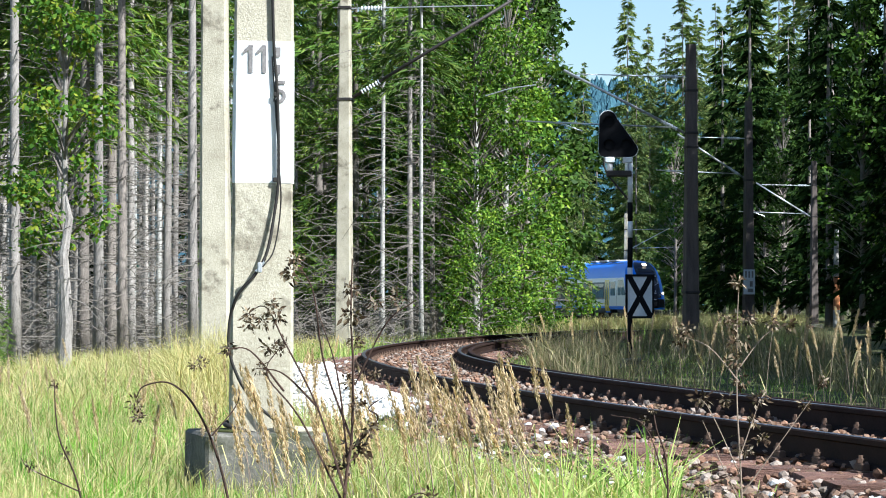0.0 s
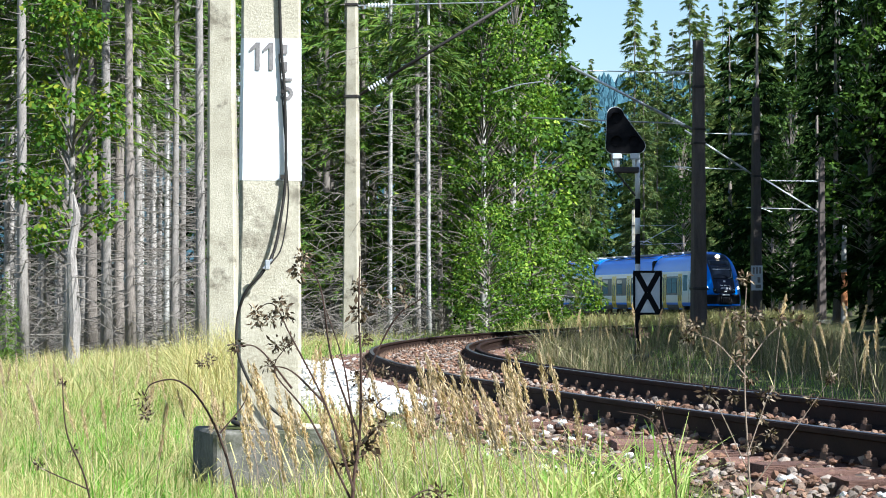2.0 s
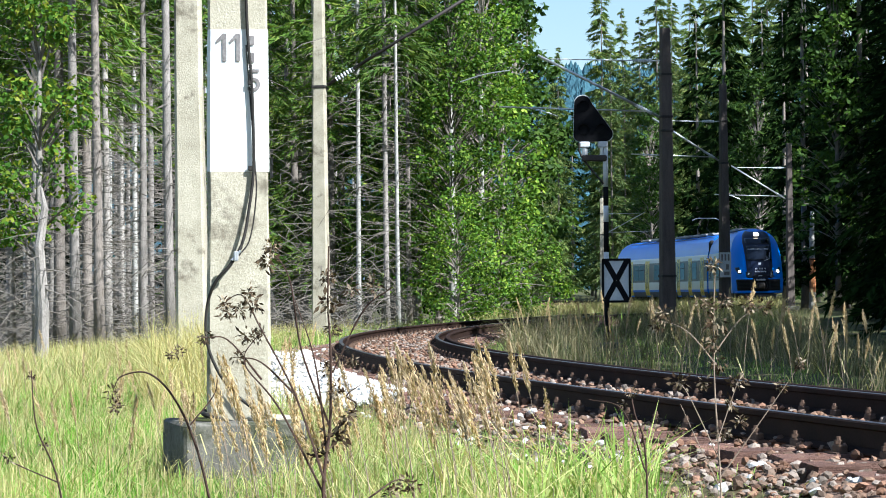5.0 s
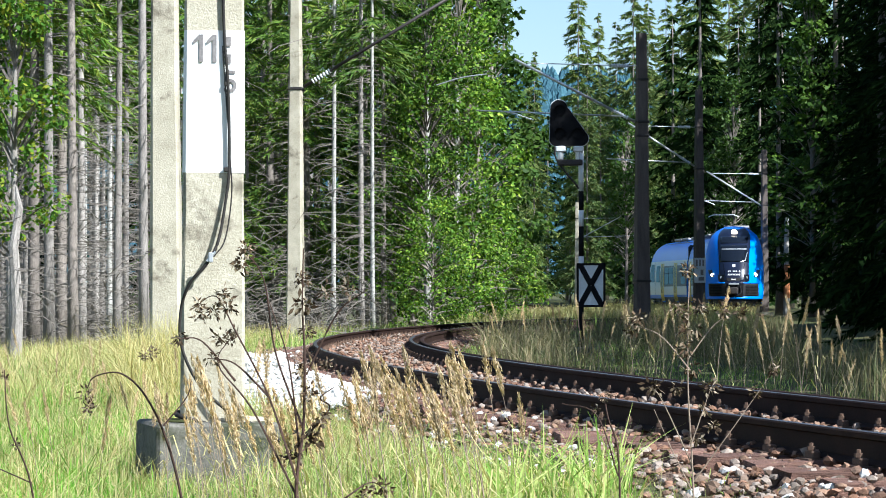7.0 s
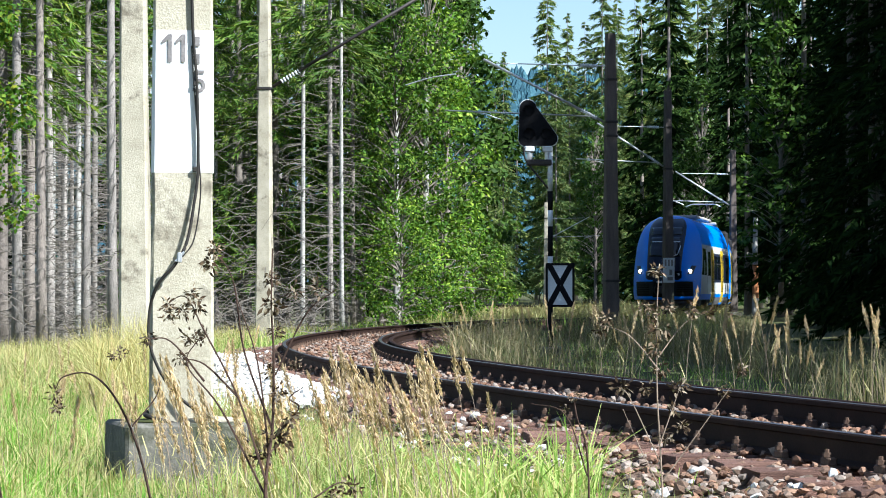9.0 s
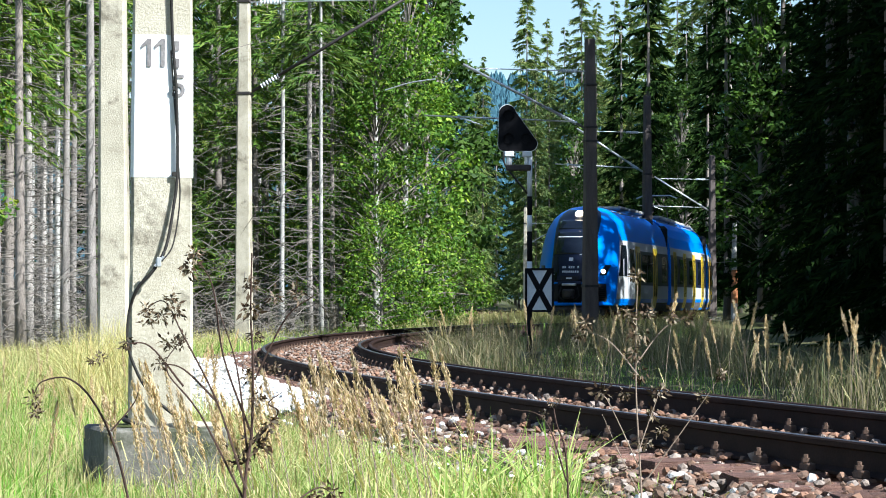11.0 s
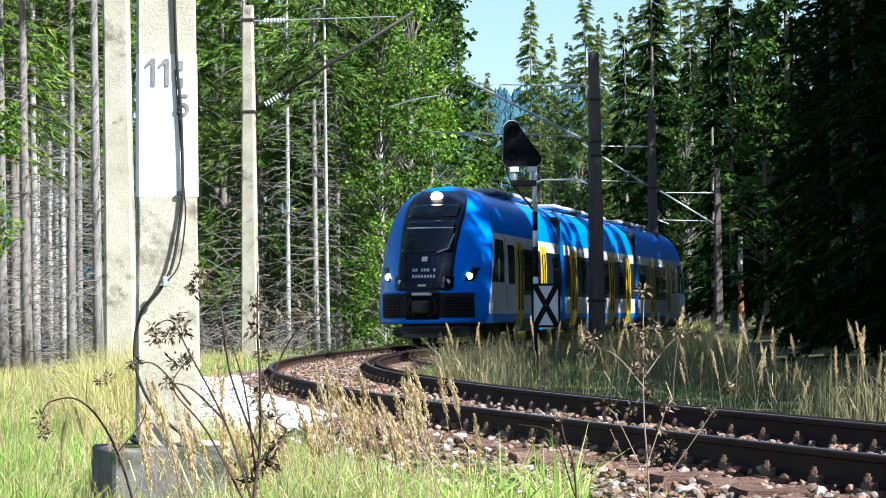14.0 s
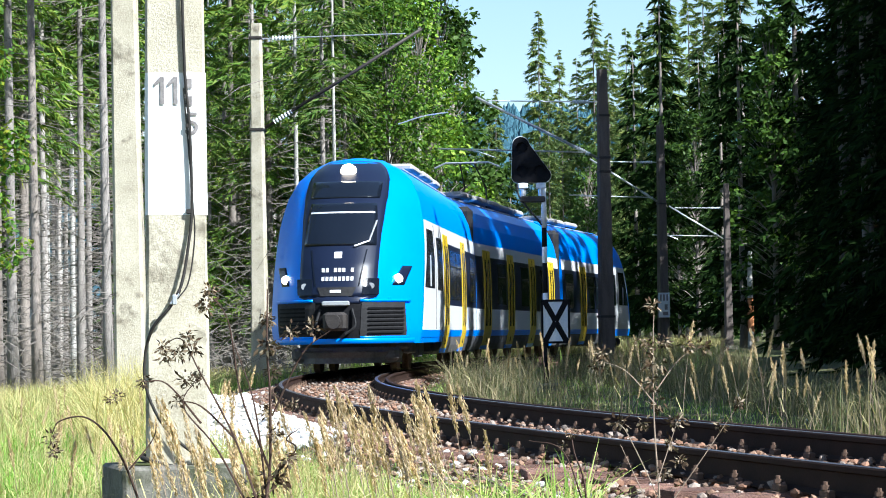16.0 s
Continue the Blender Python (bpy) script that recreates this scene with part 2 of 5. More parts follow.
# ------------------------------------------------------------------ mesh tools
class Geo:
    """Vertices and faces, gathered and made into one mesh."""

    def __init__(self):
        self.v, self.f, self.n = [], [], 0

    def add(self, v, f):
        v = np.asarray(v, float).reshape(-1, 3)
        self.v.append(v)
        self.f += [tuple(int(i) + self.n for i in q) for q in f]
        self.n += len(v)
        return self

    def quads(self, v):
        """Loose quads: an array of n x 4 x 3."""
        v = np.asarray(v, float)
        k = len(v)
        idx = np.arange(k * 4).reshape(k, 4) + self.n
        self.v.append(v.reshape(-1, 3))
        self.f += idx.tolist()
        self.n += k * 4
        return self

    def tris(self, v):
        """Loose triangles: an array of n x 3 x 3."""
        v = np.asarray(v, float)
        k = len(v)
        self.f += (np.arange(k * 3).reshape(k, 3) + self.n).tolist()
        self.v.append(v.reshape(-1, 3))
        self.n += k * 3
        return self

    def box(self, c, size, turn=0.0, bevel=0.0):
        x, y, z = (s / 2 for s in size)
        b = min(bevel, x * 0.9, y * 0.9, z * 0.9)
        if b <= 0:
            p = [(i * x, j * y, k * z) for i in (-1, 1) for j in (-1, 1) for k in (-1, 1)]
            f = [(0, 1, 3, 2), (4, 6, 7, 5), (0, 4, 5, 1), (2, 3, 7, 6), (0, 2, 6, 4), (1, 5, 7, 3)]
        else:
            p, f = [], []
            ring = [(x - b, y), (x, y - b), (x, -y + b), (x - b, -y), (-x + b, -y), (-x, -y + b), (-x, y - b), (-x + b, y)]
            for k, (zz, s) in enumerate(((-z, b), (-z + b, 0), (z - b, 0), (z, b))):
                for px, py in ring:
                    p.append((px - math.copysign(s, px) if abs(px) > s else px, py - math.copysign(s, py) if abs(py) > s else py, zz))
            for k in range(3):
                for i in range(8):
                    j = (i + 1) % 8
                    f.append((k * 8 + j, k * 8 + i, k * 8 + 8 + i, k * 8 + 8 + j))
            f += [tuple(range(8)), tuple(range(31, 23, -1))]
        p = np.array(p)
        ca, sa = math.cos(turn), math.sin(turn)
        q = np.stack([p[:, 0] * ca - p[:, 1] * sa, p[:, 0] * sa + p[:, 1] * ca, p[:, 2]], 1) + np.asarray(c)
        return self.add(q, f)

    def tube(self, pts, radii, sides=6, cap=True):
        pts = np.asarray(pts, float)
        radii = np.broadcast_to(np.asarray(radii, float), (len(pts),))
        d = np.gradient(pts, axis=0)
        d /= np.linalg.norm(d, axis=1)[:, None] + 1e-9
        ref = np.where(np.abs(d[:, 2:3]) > 0.9, [[1.0, 0, 0]], [[0, 0, 1.0]])
        a = np.cross(d, ref)
        a /= np.linalg.norm(a, axis=1)[:, None] + 1e-9
        b = np.cross(d, a)
        ang = np.arange(sides) * 2 * math.pi / sides
        ring = pts[:, None] + radii[:, None, None] * (np.cos(ang)[None, :, None] * a[:, None] + np.sin(ang)[None, :, None] * b[:, None])
        f = []
        for i in range(len(pts) - 1):
            for j in range(sides):
                k = (j + 1) % sides
                f.append((i * sides + j, i * sides + k, (i + 1) * sides + k, (i + 1) * sides + j))
        if cap:
            f += [tuple(range(sides - 1, -1, -1)), tuple(range((len(pts) - 1) * sides, len(pts) * sides))]
        return self.add(ring.reshape(-1, 3), f)

    def sweep(self, profile, path, left):
        """A closed section (sideways, up) swept along a path; left: unit vectors to the side."""
        path, left = np.asarray(path, float), np.asarray(left, float)
        n, k = len(path), len(profile)
        pr = np.asarray(profile, float)
        v = path[:, None] + pr[None, :, :1] * left[:, None] + np.array([0, 0, 1.0]) * pr[None, :, 1:2]
        f = [(i * k + j, (i + 1) * k + j, (i + 1) * k + (j + 1) % k, i * k + (j + 1) % k) for i in range(n - 1) for j in range(k)]
        f += [tuple(range(k)), tuple(range(n * k - 1, n * k - k - 1, -1))]
        return self.add(v.reshape(-1, 3), f)

    def mesh(self, name, smooth=False):
        me = bpy.data.meshes.new(name)
        me.from_pydata(np.concatenate(self.v).tolist(), [], self.f)
        if smooth:
            me.polygons.foreach_set("use_smooth", [True] * len(me.polygons))
        me.update()
        return me


def part(name, geo, material, parent=None, label="", smooth=False, m=None):
    """One mesh object, as a thing of its own or under a parent."""
    me = geo if isinstance(geo, bpy.types.Mesh) else geo.mesh(name, smooth)
    if not me.materials:
        me.materials.append(M[material])
    ob = new(name, me)
    if m is not None:
        ob.matrix_basis = m
    if parent:
        ob.parent = parent
    if label:
        tagged(ob, label)
    return ob


def holder(name, m, label, category, group="", kind=""):
    ob = new(name)
    ob.empty_display_size = 0.2
    ob.matrix_basis = m
    return tagged(ob, label, category, group, kind)


rng = np.random.default_rng(7)


# ------------------------------------------------------------------ the line of the track
HEADS = [-15.3, -8.4, 1.8, 9.6, 13.0, 14.4, 13.6, 9.6, 3.1, -3.8, -9.1, -13.2, -16.8, -19.9, -22.6, -25.0, -27.3, -29.5, -31.6, -33.7]
TS = np.arange(-40, 300, 0.5)


def track_line():
    s = np.arange(0, 300, 0.5)
    h = np.interp(s, np.arange(20) * 16.0, np.radians(HEADS))
    h = np.convolve(np.pad(h, 12, mode="edge"), np.ones(25) / 25, "valid")
    x = 2.980 + np.concatenate([[0], np.cumsum(np.sin(h[:-1]) * 0.5)])
    y = 13.288 + np.concatenate([[0], np.cumsum(np.cos(h[:-1]) * 0.5)])
    back = np.arange(-80, 0) * 0.5
    hb = h[0] + back * 0.0012
    xb = x[0] + back * math.sin(h[0] - 0.02)
    yb = y[0] + back * math.cos(h[0] - 0.02)
    return np.concatenate([xb, x]), np.concatenate([yb, y]), np.concatenate([hb, h])


TX, TY, TH = track_line()


def on_track(s, side=0.0, z=0.0):
    """The point s metres along, side metres to the right of the centre line, and the heading."""
    x, y, h = (float(np.interp(s, TS, a)) for a in (TX, TY, TH))
    return Vector((x + side * math.cos(h), y - side * math.sin(h), z)), h


def beside(x, y):
    """How far right of the track (x, y) lies, and how far along; arrays."""
    x, y = np.atleast_1d(np.asarray(x, float)), np.atleast_1d(np.asarray(y, float))
    u, s = np.empty(len(x)), np.empty(len(x))
    for a in range(0, len(x), 4000):
        dx, dy = x[a:a + 4000, None] - TX[None], y[a:a + 4000, None] - TY[None]
        i = np.argmin(dx * dx + dy * dy, 1)
        r = np.arange(len(i))
        u[a:a + 4000] = dx[r, i] * np.cos(TH[i]) - dy[r, i] * np.sin(TH[i])
        far = np.hypot(dx[r, i], dy[r, i])
        u[a:a + 4000] = np.where(u[a:a + 4000] >= 0, 1, -1) * far
        s[a:a + 4000] = TS[i]
    return u, s


U_KNOTS = [-2000, -120, -40, -25, -11, -7, -3.4, -2.0, -1.5, 1.5, 2.0, 3.2, 6.0, 14, 40, 120, 2000]
Z_KNOTS = [-3, -2.6, -2.0, -1.5, -1.0, -0.68, -0.46, -0.36, -0.29, -0.29, -0.36, -0.5, -0.5, -0.4, 0.0, 1.0, 3]


def ground_z(x, y):
    u, _ = beside(x, y)
    x, y = np.atleast_1d(x), np.atleast_1d(y)
    z = np.interp(u, U_KNOTS, Z_KNOTS)
    rough = 0.05 * np.sin(x * 1.3 + y * 0.7) * np.sin(y * 0.9 - x * 0.4) + 0.03 * np.sin(x * 3.1) * np.sin(y * 2.7)
    return z + rough * np.clip((np.abs(u) - 2.5) / 2, 0, 1)


def gz(x, y):
    return float(ground_z(x, y)[0])


# ------------------------------------------------------------------ ground
def build_ground():
    xs = np.concatenate([[-4000, -1500, -600, -250, -120], np.arange(-60, -20, 2.0), np.arange(-20, 30, 0.6), np.arange(30, 90, 3.0), [130, 250, 600, 1500, 4000]])
    ys = np.concatenate([[-4000, -1500, -500, -150, -60, -30], np.arange(-20, 10, 2.0), np.arange(10, 70, 0.6), np.arange(70, 300, 2.0), [340, 420, 600, 1000, 2000, 4500]])
    gx, gy = np.meshgrid(xs, ys)
    z = ground_z(gx.ravel(), gy.ravel())
    w, h = len(xs), len(ys)
    f = [(j * w + i, j * w + i + 1, (j + 1) * w + i + 1, (j + 1) * w + i) for j in range(h - 1) for i in range(w - 1)]
    g = Geo().add(np.stack([gx.ravel(), gy.ravel(), z], 1), f)
    ob = part("ground", g, "soil", smooth=True)
    return tagged(ob, "grassy uneven ground beside the railway and under the trees", "ground", kind="structure")


build_ground()


def wooded_hill():
    """The far slope: a ridge covered in small spruce tips."""
    r = np.random.default_rng(5)
    g = Geo()
    n = 60
    xs = np.linspace(-700, 1100, n)

    def crest(x):
        return 118 + 22 * np.sin(x * 0.004 + 1.2) + 7 * np.sin(x * 0.017)

    rows = [(1250, 0.0), (1400, 0.45), (1550, 0.85), (1650, 1.0), (1800, 0.6)]
    v = [(x, y, crest(x) * k - 4 * (k == 0)) for y, k in rows for x in xs]
    f = [(j * n + i, j * n + i + 1, (j + 1) * n + i + 1, (j + 1) * n + i) for j in range(len(rows) - 1) for i in range(n - 1)]
    g.add(v, f)
    for _ in range(5200):
        x, k = r.uniform(0, 420), r.uniform(0.3, 1.0)
        y = np.interp(k, [0, 0.45, 0.85, 1.0], [1250, 1400, 1550, 1650])
        z, hh, w = crest(x) * k, r.uniform(4, 7.5), r.uniform(2.5, 4.5)
        a = r.uniform(0, 6.28)
        p = [(x + w * math.cos(a + i * 1.2566), y + w * math.sin(a + i * 1.2566), z - 2) for i in range(5)] + [(x, y, z + hh)]
        g.add(p, [(i, (i + 1) % 5, 5) for i in range(5)])
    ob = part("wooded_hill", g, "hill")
    tagged(ob, "distant hill covered with dark green spruce forest, blue haze put into its colour", "hill", kind="structure")


wooded_hill()


# ------------------------------------------------------------------ railway track
def rail_profile(off):
    p = [(-0.07, -0.172), (0.07, -0.172), (0.07, -0.16), (0.012, -0.14), (0.01, -0.045), (0.034, -0.035), (0.036, -0.008), (0.028, 0.0), (-0.028, 0.0), (-0.036, -0.008), (-0.034, -0.035), (-0.01, -0.045), (-0.012, -0.14), (-0.07, -0.16)]
    return [(a + off, b) for a, b in p]


def build_track():
    track = holder("railway_track", pose(0, 0, 0), "single curved railway track with rusty rails on old wooden sleepers", "railway track", kind="structure")
    sel = (TS >= -38) & (TS <= 290)
    path = np.stack([TX[sel], TY[sel], 0 * TX[sel]], 1)
    right = np.stack([np.cos(TH[sel]), -np.sin(TH[sel]), 0 * TX[sel]], 1)
    for name, off, label, top in (("rail", -0.752, "dark rusty running rail with a worn head", 0.0), ("rail", 0.752, "dark rusty running rail with a worn head", 0.0), ("guard_rail", 0.93, "rusty guard rail laid beside the running rail", -0.004)):
        pth = path + np.array([0, 0, top])
        ob = part(name, Geo().sweep(rail_profile(off), pth, right), "rail", track, label)
        tagged(ob, kind="structure")
        if name == "rail":
            head = [(off - 0.024, 0.0005), (off + 0.024, 0.0005), (off + 0.018, 0.0015), (off - 0.018, 0.0015)]
            part("rail_head", Geo().sweep(head, pth, right), "railhead", ob, "polished steel running surface")
    # sleepers, each worn in its own way
    r = np.random.default_rng(11)
    shapes = []
    for k in range(7):
        g = Geo()
        n = 8
        prof = np.array([(-0.12, -0.16), (-0.13, -0.02), (-0.11, 0.0), (0.11, 0.0), (0.13, -0.02), (0.12, -0.16)])
        v, f = [], []
        for i, x in enumerate(np.linspace(-1.3, 1.3, n)):
            q = prof + r.normal(0, 0.006, prof.shape)
            if i in (0, n - 1):
                q = q * r.uniform(0.86, 1.0, q.shape)
            v += [(x + r.normal(0, 0.012 if i in (0, n - 1) else 0), a, b) for a, b in q]
        for i in range(n - 1):
            for j in range(6):
                f.append((i * 6 + j, (i + 1) * 6 + j, (i + 1) * 6 + (j + 1) % 6, i * 6 + (j + 1) % 6))
        f += [tuple(range(6)), tuple(range(n * 6 - 1, n * 6 - 7, -1))]
        g.add(v, f)
        # splits along the grain
        for _ in range(3):
            x0, y0 = r.uniform(-1.25, 0.9), r.uniform(-0.09, 0.09)
            g.box((x0 + 0.2, y0, 0.002), (r.uniform(0.25, 0.5), 0.012, 0.012), r.normal(0, 0.02))
        me = g.mesh("sleeper")
        me.materials.append(M["sleeper"])
        shapes.append(me)
    plate = Geo().box((0, 0, 0.008), (0.33, 0.17, 0.018)).box((0.105, 0, 0.035), (0.05, 0.11, 0.045), 0, 0.008).box((-0.105, 0, 0.035), (0.05, 0.11, 0.045), 0, 0.008)
    for sx in (-0.115, 0.115):
        plate.tube([(sx, 0, 0.05), (sx, 0, 0.1)], 0.013, 6).tube([(sx, 0, 0.06), (sx, 0, 0.082)], 0.024, 6)
    plate = plate.mesh("rail_fastening")
    plate.materials.append(M["iron"])
    for i, s in enumerate(np.arange(-36, 118, 0.62)):
        p, h = on_track(s + r.normal(0, 0.03), r.normal(0, 0.07))
        turn = -h + r.normal(0, 0.012)
        ob = part("sleeper", shapes[int(r.integers(7))], "sleeper", track, m=Matrix.Translation((p.x, p.y, -0.19 + r.normal(0, 0.009))) @ Matrix.Rotation(turn, 4, "Z"))
        if -3 < s < 88:
            for side in (-0.752, 0.752):
                q, _ = on_track(s, side)
                part("rail_fastening", plate, "iron", track, m=Matrix.Translation((q.x, q.y, -0.184)) @ Matrix.Rotation(-h, 4, "Z"))
    far = Geo()
    for s in np.arange(118, 280, 0.62):
        p, h = on_track(s)
        far.box((p.x, p.y, -0.24), (2.6, 0.25, 0.15), -h)
    tagged(part("sleepers_beyond", far, "sleeper", track, "weathered wooden sleepers under the far curve"), kind="stuff")
    # ballast bed, a raised strip
    bed = [(-1.8, -0.38), (-1.3, -0.27), (1.3, -0.27), (1.8, -0.38)]
    tagged(part("ballast_bed", Geo().sweep(bed, path, right), "bed", label="bed of rust-stained gravel under the sleepers"), "", "ballast", kind="structure")


build_track()


def pebble(r, size):
    t = (1 + 5 ** 0.5) / 2
    v = np.array([(-1, t, 0), (1, t, 0), (-1, -t, 0), (1, -t, 0), (0, -1, t), (0, 1, t), (0, -1, -t), (0, 1, -t), (t, 0, -1), (t, 0, 1), (-t, 0, -1), (-t, 0, 1)]) / 1.9
    v = v * r.uniform(0.55, 1.1, (12, 1)) * np.array([1, r.uniform(0.6, 1), r.uniform(0.45, 0.85)])
    a = r.uniform(0, 6.28)
    v = np.stack([v[:, 0] * math.cos(a) - v[:, 1] * math.sin(a), v[:, 0] * math.sin(a) + v[:, 1] * math.cos(a), v[:, 2]], 1)
    return v * size


PEBBLE_FACES = [(0, 11, 5), (0, 5, 1), (0, 1, 7), (0, 7, 10), (0, 10, 11), (1, 5, 9), (5, 11, 4), (11, 10, 2), (10, 7, 6), (7, 1, 8), (3, 9, 4), (3, 4, 2), (3, 2, 6), (3, 6, 8), (3, 8, 9), (4, 9, 5), (2, 4, 11), (6, 2, 10), (8, 6, 7), (9, 8, 1)]


def scatter_stones(name, label, material, n, s_lo, s_hi, u_lo, u_hi, lo, hi, seed, mound=None):
    r = np.random.default_rng(seed)
    g = Geo()
    for _ in range(n):
        s = s_lo + (s_hi - s_lo) * r.uniform() ** 1.4
        u = r.uniform(u_lo, u_hi)
        p, _ = on_track(s, u)
        size = r.uniform(lo, hi)
        z = r.uniform(0, 0.03) + float(np.interp(abs(u), [0.8, 1.3, 1.8, 2.1, 3.4], [-0.19, -0.25, -0.36, -0.37, -0.46])) + 0.012
        if mound:
            z += mound(s, u) * r.uniform(0.3, 1.0)
        g.add(pebble(r, size) + np.array([p.x, p.y, z]), PEBBLE_FACES)
    return tagged(part(name, g, material), label, "gravel", kind="stuff")


scatter_stones("ballast_gravel", "rust-brown track ballast between the old sleepers", "stone", 10500, -2, 60, -1.7, 1.6, 0.018, 0.05, 3)
scatter_stones("shoulder_gravel", "grey and brown ballast stones spilling down the shoulder", "stone", 5200, -2, 40, -2.9, -1.3, 0.012, 0.042, 4)
scatter_stones("limestone_chips", "scattered pale limestone chips among the ballast", "white_stone", 200, -1, 30, -2.6, -1.0, 0.025, 0.06, 8)


def heap(s, u):
    return 0.34 * math.exp(-((s - 18) / 7.0) ** 2) * max(0.0, 1 - ((u + 2.1) / 0.95) ** 2)


scatter_stones("limestone_heap", "heap of fresh white limestone ballast beside the rail", "white_stone", 5200, 10, 27, -3.0, -1.2, 0.03, 0.07, 9, heap)


# ------------------------------------------------------------------ poles, signal
def taper_pole(w0, d0, w1, d1, h, rows=14, cham=0.03, seed=0):
    """A tapered concrete pole of rectangular section with bevelled, slightly chipped edges, base at 0."""
    r = np.random.default_rng(seed)
    g = Geo()
    v, f = [], []
    for i in range(rows):
        k = i / (rows - 1)
        a, b = (w0 + (w1 - w0) * k) / 2, (d0 + (d1 - d0) * k) / 2
        ring = [(a - cham, -b), (a, -b + cham), (a, b - cham), (a - cham, b), (-a + cham, b), (-a, b - cham), (-a, -b + cham), (-a + cham, -b)]
        v += [(x + r.normal(0, 0.003), y + r.normal(0, 0.003), h * k) for x, y in ring]
    for i in range(rows - 1):
        for j in range(8):
            f.append((i * 8 + j, i * 8 + (j + 1) % 8, (i + 1) * 8 + (j + 1) % 8, (i + 1) * 8 + j))
    f += [tuple(range(7, -1, -1)), tuple(range((rows - 1) * 8, rows * 8))]
    return g.add(v, f)


def bezier(points, n=12):
    """A smooth run through the given points."""
    p = np.asarray(points, float)
    q = np.vstack([2 * p[0] - p[1], p, 2 * p[-1] - p[-2]])
    out = []
    for i in range(1, len(q) - 2):
        for t in np.linspace(0, 1, n, endpoint=False):
            a, b, c, d = q[i - 1], q[i], q[i + 1], q[i + 2]
            out.append(0.5 * (2 * b + (c - a) * t + (2 * a - 5 * b + 4 * c - d) * t * t + (3 * b - a - 3 * c + d) * t ** 3))
    out.append(p[-1])
    return np.array(out)


def lettering(text, size, m, parent, material):
    cu = bpy.data.curves.new("writing", "FONT")
    cu.offset = 0.001
    cu.body, cu.size, cu.extrude, cu.align_x, cu.align_y = text, size, 0.0012, "CENTER", "CENTER"
    tmp = bpy.data.objects.new("writing", cu)
    me = bpy.data.meshes.new_from_object(tmp)
    bpy.data.objects.remove(tmp)
    me.materials.clear()
    return part("painted_number", me, material, parent, "faded black painted number " + text, m=m)


def near_pole():
    """The marked pole by the track with its plinth, cable and number."""
    x, y = -1.47, 16.0
    base = -0.30
    p = holder("catenary_pole", pose(x, y, base, 0, 0.2, 6.4), "square concrete catenary pole with white painted band and black cable", "pole", "catenary poles")
    part("shaft", taper_pole(0.405, 0.40, 0.30, 0.30, 9.0, 30, 0.018, 1), "concrete", p, "weathered concrete shaft")

    def half(z):
        return (0.405 - 0.105 * z / 9.0) / 2, (0.40 - 0.10 * z / 9.0) / 2

    def sheet(z0, z1, grow):
        g = Geo()
        (a0, b0), (a1, b1) = half(z0), half(z1)
        a0, b0, a1, b1 = a0 + grow, b0 + grow, a1 + grow, b1 + grow
        c = 0.018
        def ring(a, b, z):
            return [(a, b, z), (a, -b + c, z), (a - c, -b, z), (-a + c, -b, z), (-a, -b + c, z), (-a, b, z)]
        v = ring(a0, b0, z0) + ring(a1, b1, z1)
        return g.add(v, [(i, i + 1, 7 + i, 6 + i) for i in range(5)] + [(5, 0, 6, 11)])

    z0, z1 = 1.487 - base, 2.386 - base
    part("painted_band", sheet(z0, z1, 0.003), "white_paint", p, "bright white painted band")
    yf = -half(1.8)[1] - 0.006
    flat = pose(0, 0, 0, 90, 0, 0)
    lettering("5", 0.2, Matrix.Translation((0.1, yf, z1 - 0.33)) @ flat, p, "digit")
    for dx in (-0.085, 0.0):
        # a stem with a short flag, as stencilled
        one = Geo().box((dx, yf, z1 - 0.115), (0.026, 0.002, 0.175))
        one.add([(dx - 0.013, yf - 0.002, z1 - 0.028), (dx - 0.013, yf - 0.002, z1 - 0.062), (dx - 0.05, yf - 0.002, z1 - 0.09), (dx - 0.05, yf - 0.002, z1 - 0.068)], [(0, 1, 2, 3)])
        part("painted_number", one, "digit", p, "faded black painted number 1")
    for k in range(2):
        part("painted_bar", Geo().box((0.085, yf, z1 - 0.07 - 0.11 * k), (0.035, 0.002, 0.06)), "digit", p, "faded illegible painted figure")
    # cable clamped to the face, bowed out lower down
    f = yf - 0.012
    top = [(0.03, f - 0.0, 4.0), (0.055, f, z1 + 0.1), (0.085, f - 0.01, z1 - 0.35), (0.095, f - 0.01, z0 + 0.05), (0.07, f - 0.02, z0 - 0.2), (0.025, f - 0.05, z0 - 0.44), (-0.05, f - 0.1, z0 - 0.58), (-0.15, f - 0.08, z0 - 0.7), (-0.2, f - 0.03, z0 - 0.85), (-0.205, f - 0.02, z0 - 1.05), (-0.15, f - 0.03, z0 - 1.22), (-0.06, f - 0.04, z0 - 1.36), (0.06, f - 0.06, z0 - 1.47), (0.2, f - 0.08, z0 - 1.55), (0.42, f - 0.12, z0 - 1.68)]
    part("cable", Geo().tube(bezier(top), 0.011, 6), "cable", p, "thick black cable", True)
    second = [(0.05, f, z1 - 0.1), (0.1, f - 0.012, z0 + 0.1), (0.11, f - 0.02, z0 - 0.15), (0.07, f - 0.06, z0 - 0.42), (0.0, f - 0.12, z0 - 0.53)]
    part("thin_wire", Geo().tube(bezier(second), 0.005, 5), "cable", p, "thin wire")
    strap = [(-0.215, 0.1, 0.27), (-0.212, f + 0.004, 0.26), (0.0, f - 0.004, 0.2), (0.15, f - 0.004, 0.19), (0.212, f + 0.004, 0.19), (0.215, 0.1, 0.19)]
    part("strap", Geo().tube(bezier(strap), 0.016, 6), "cable", p, "black strap round the foot", True)
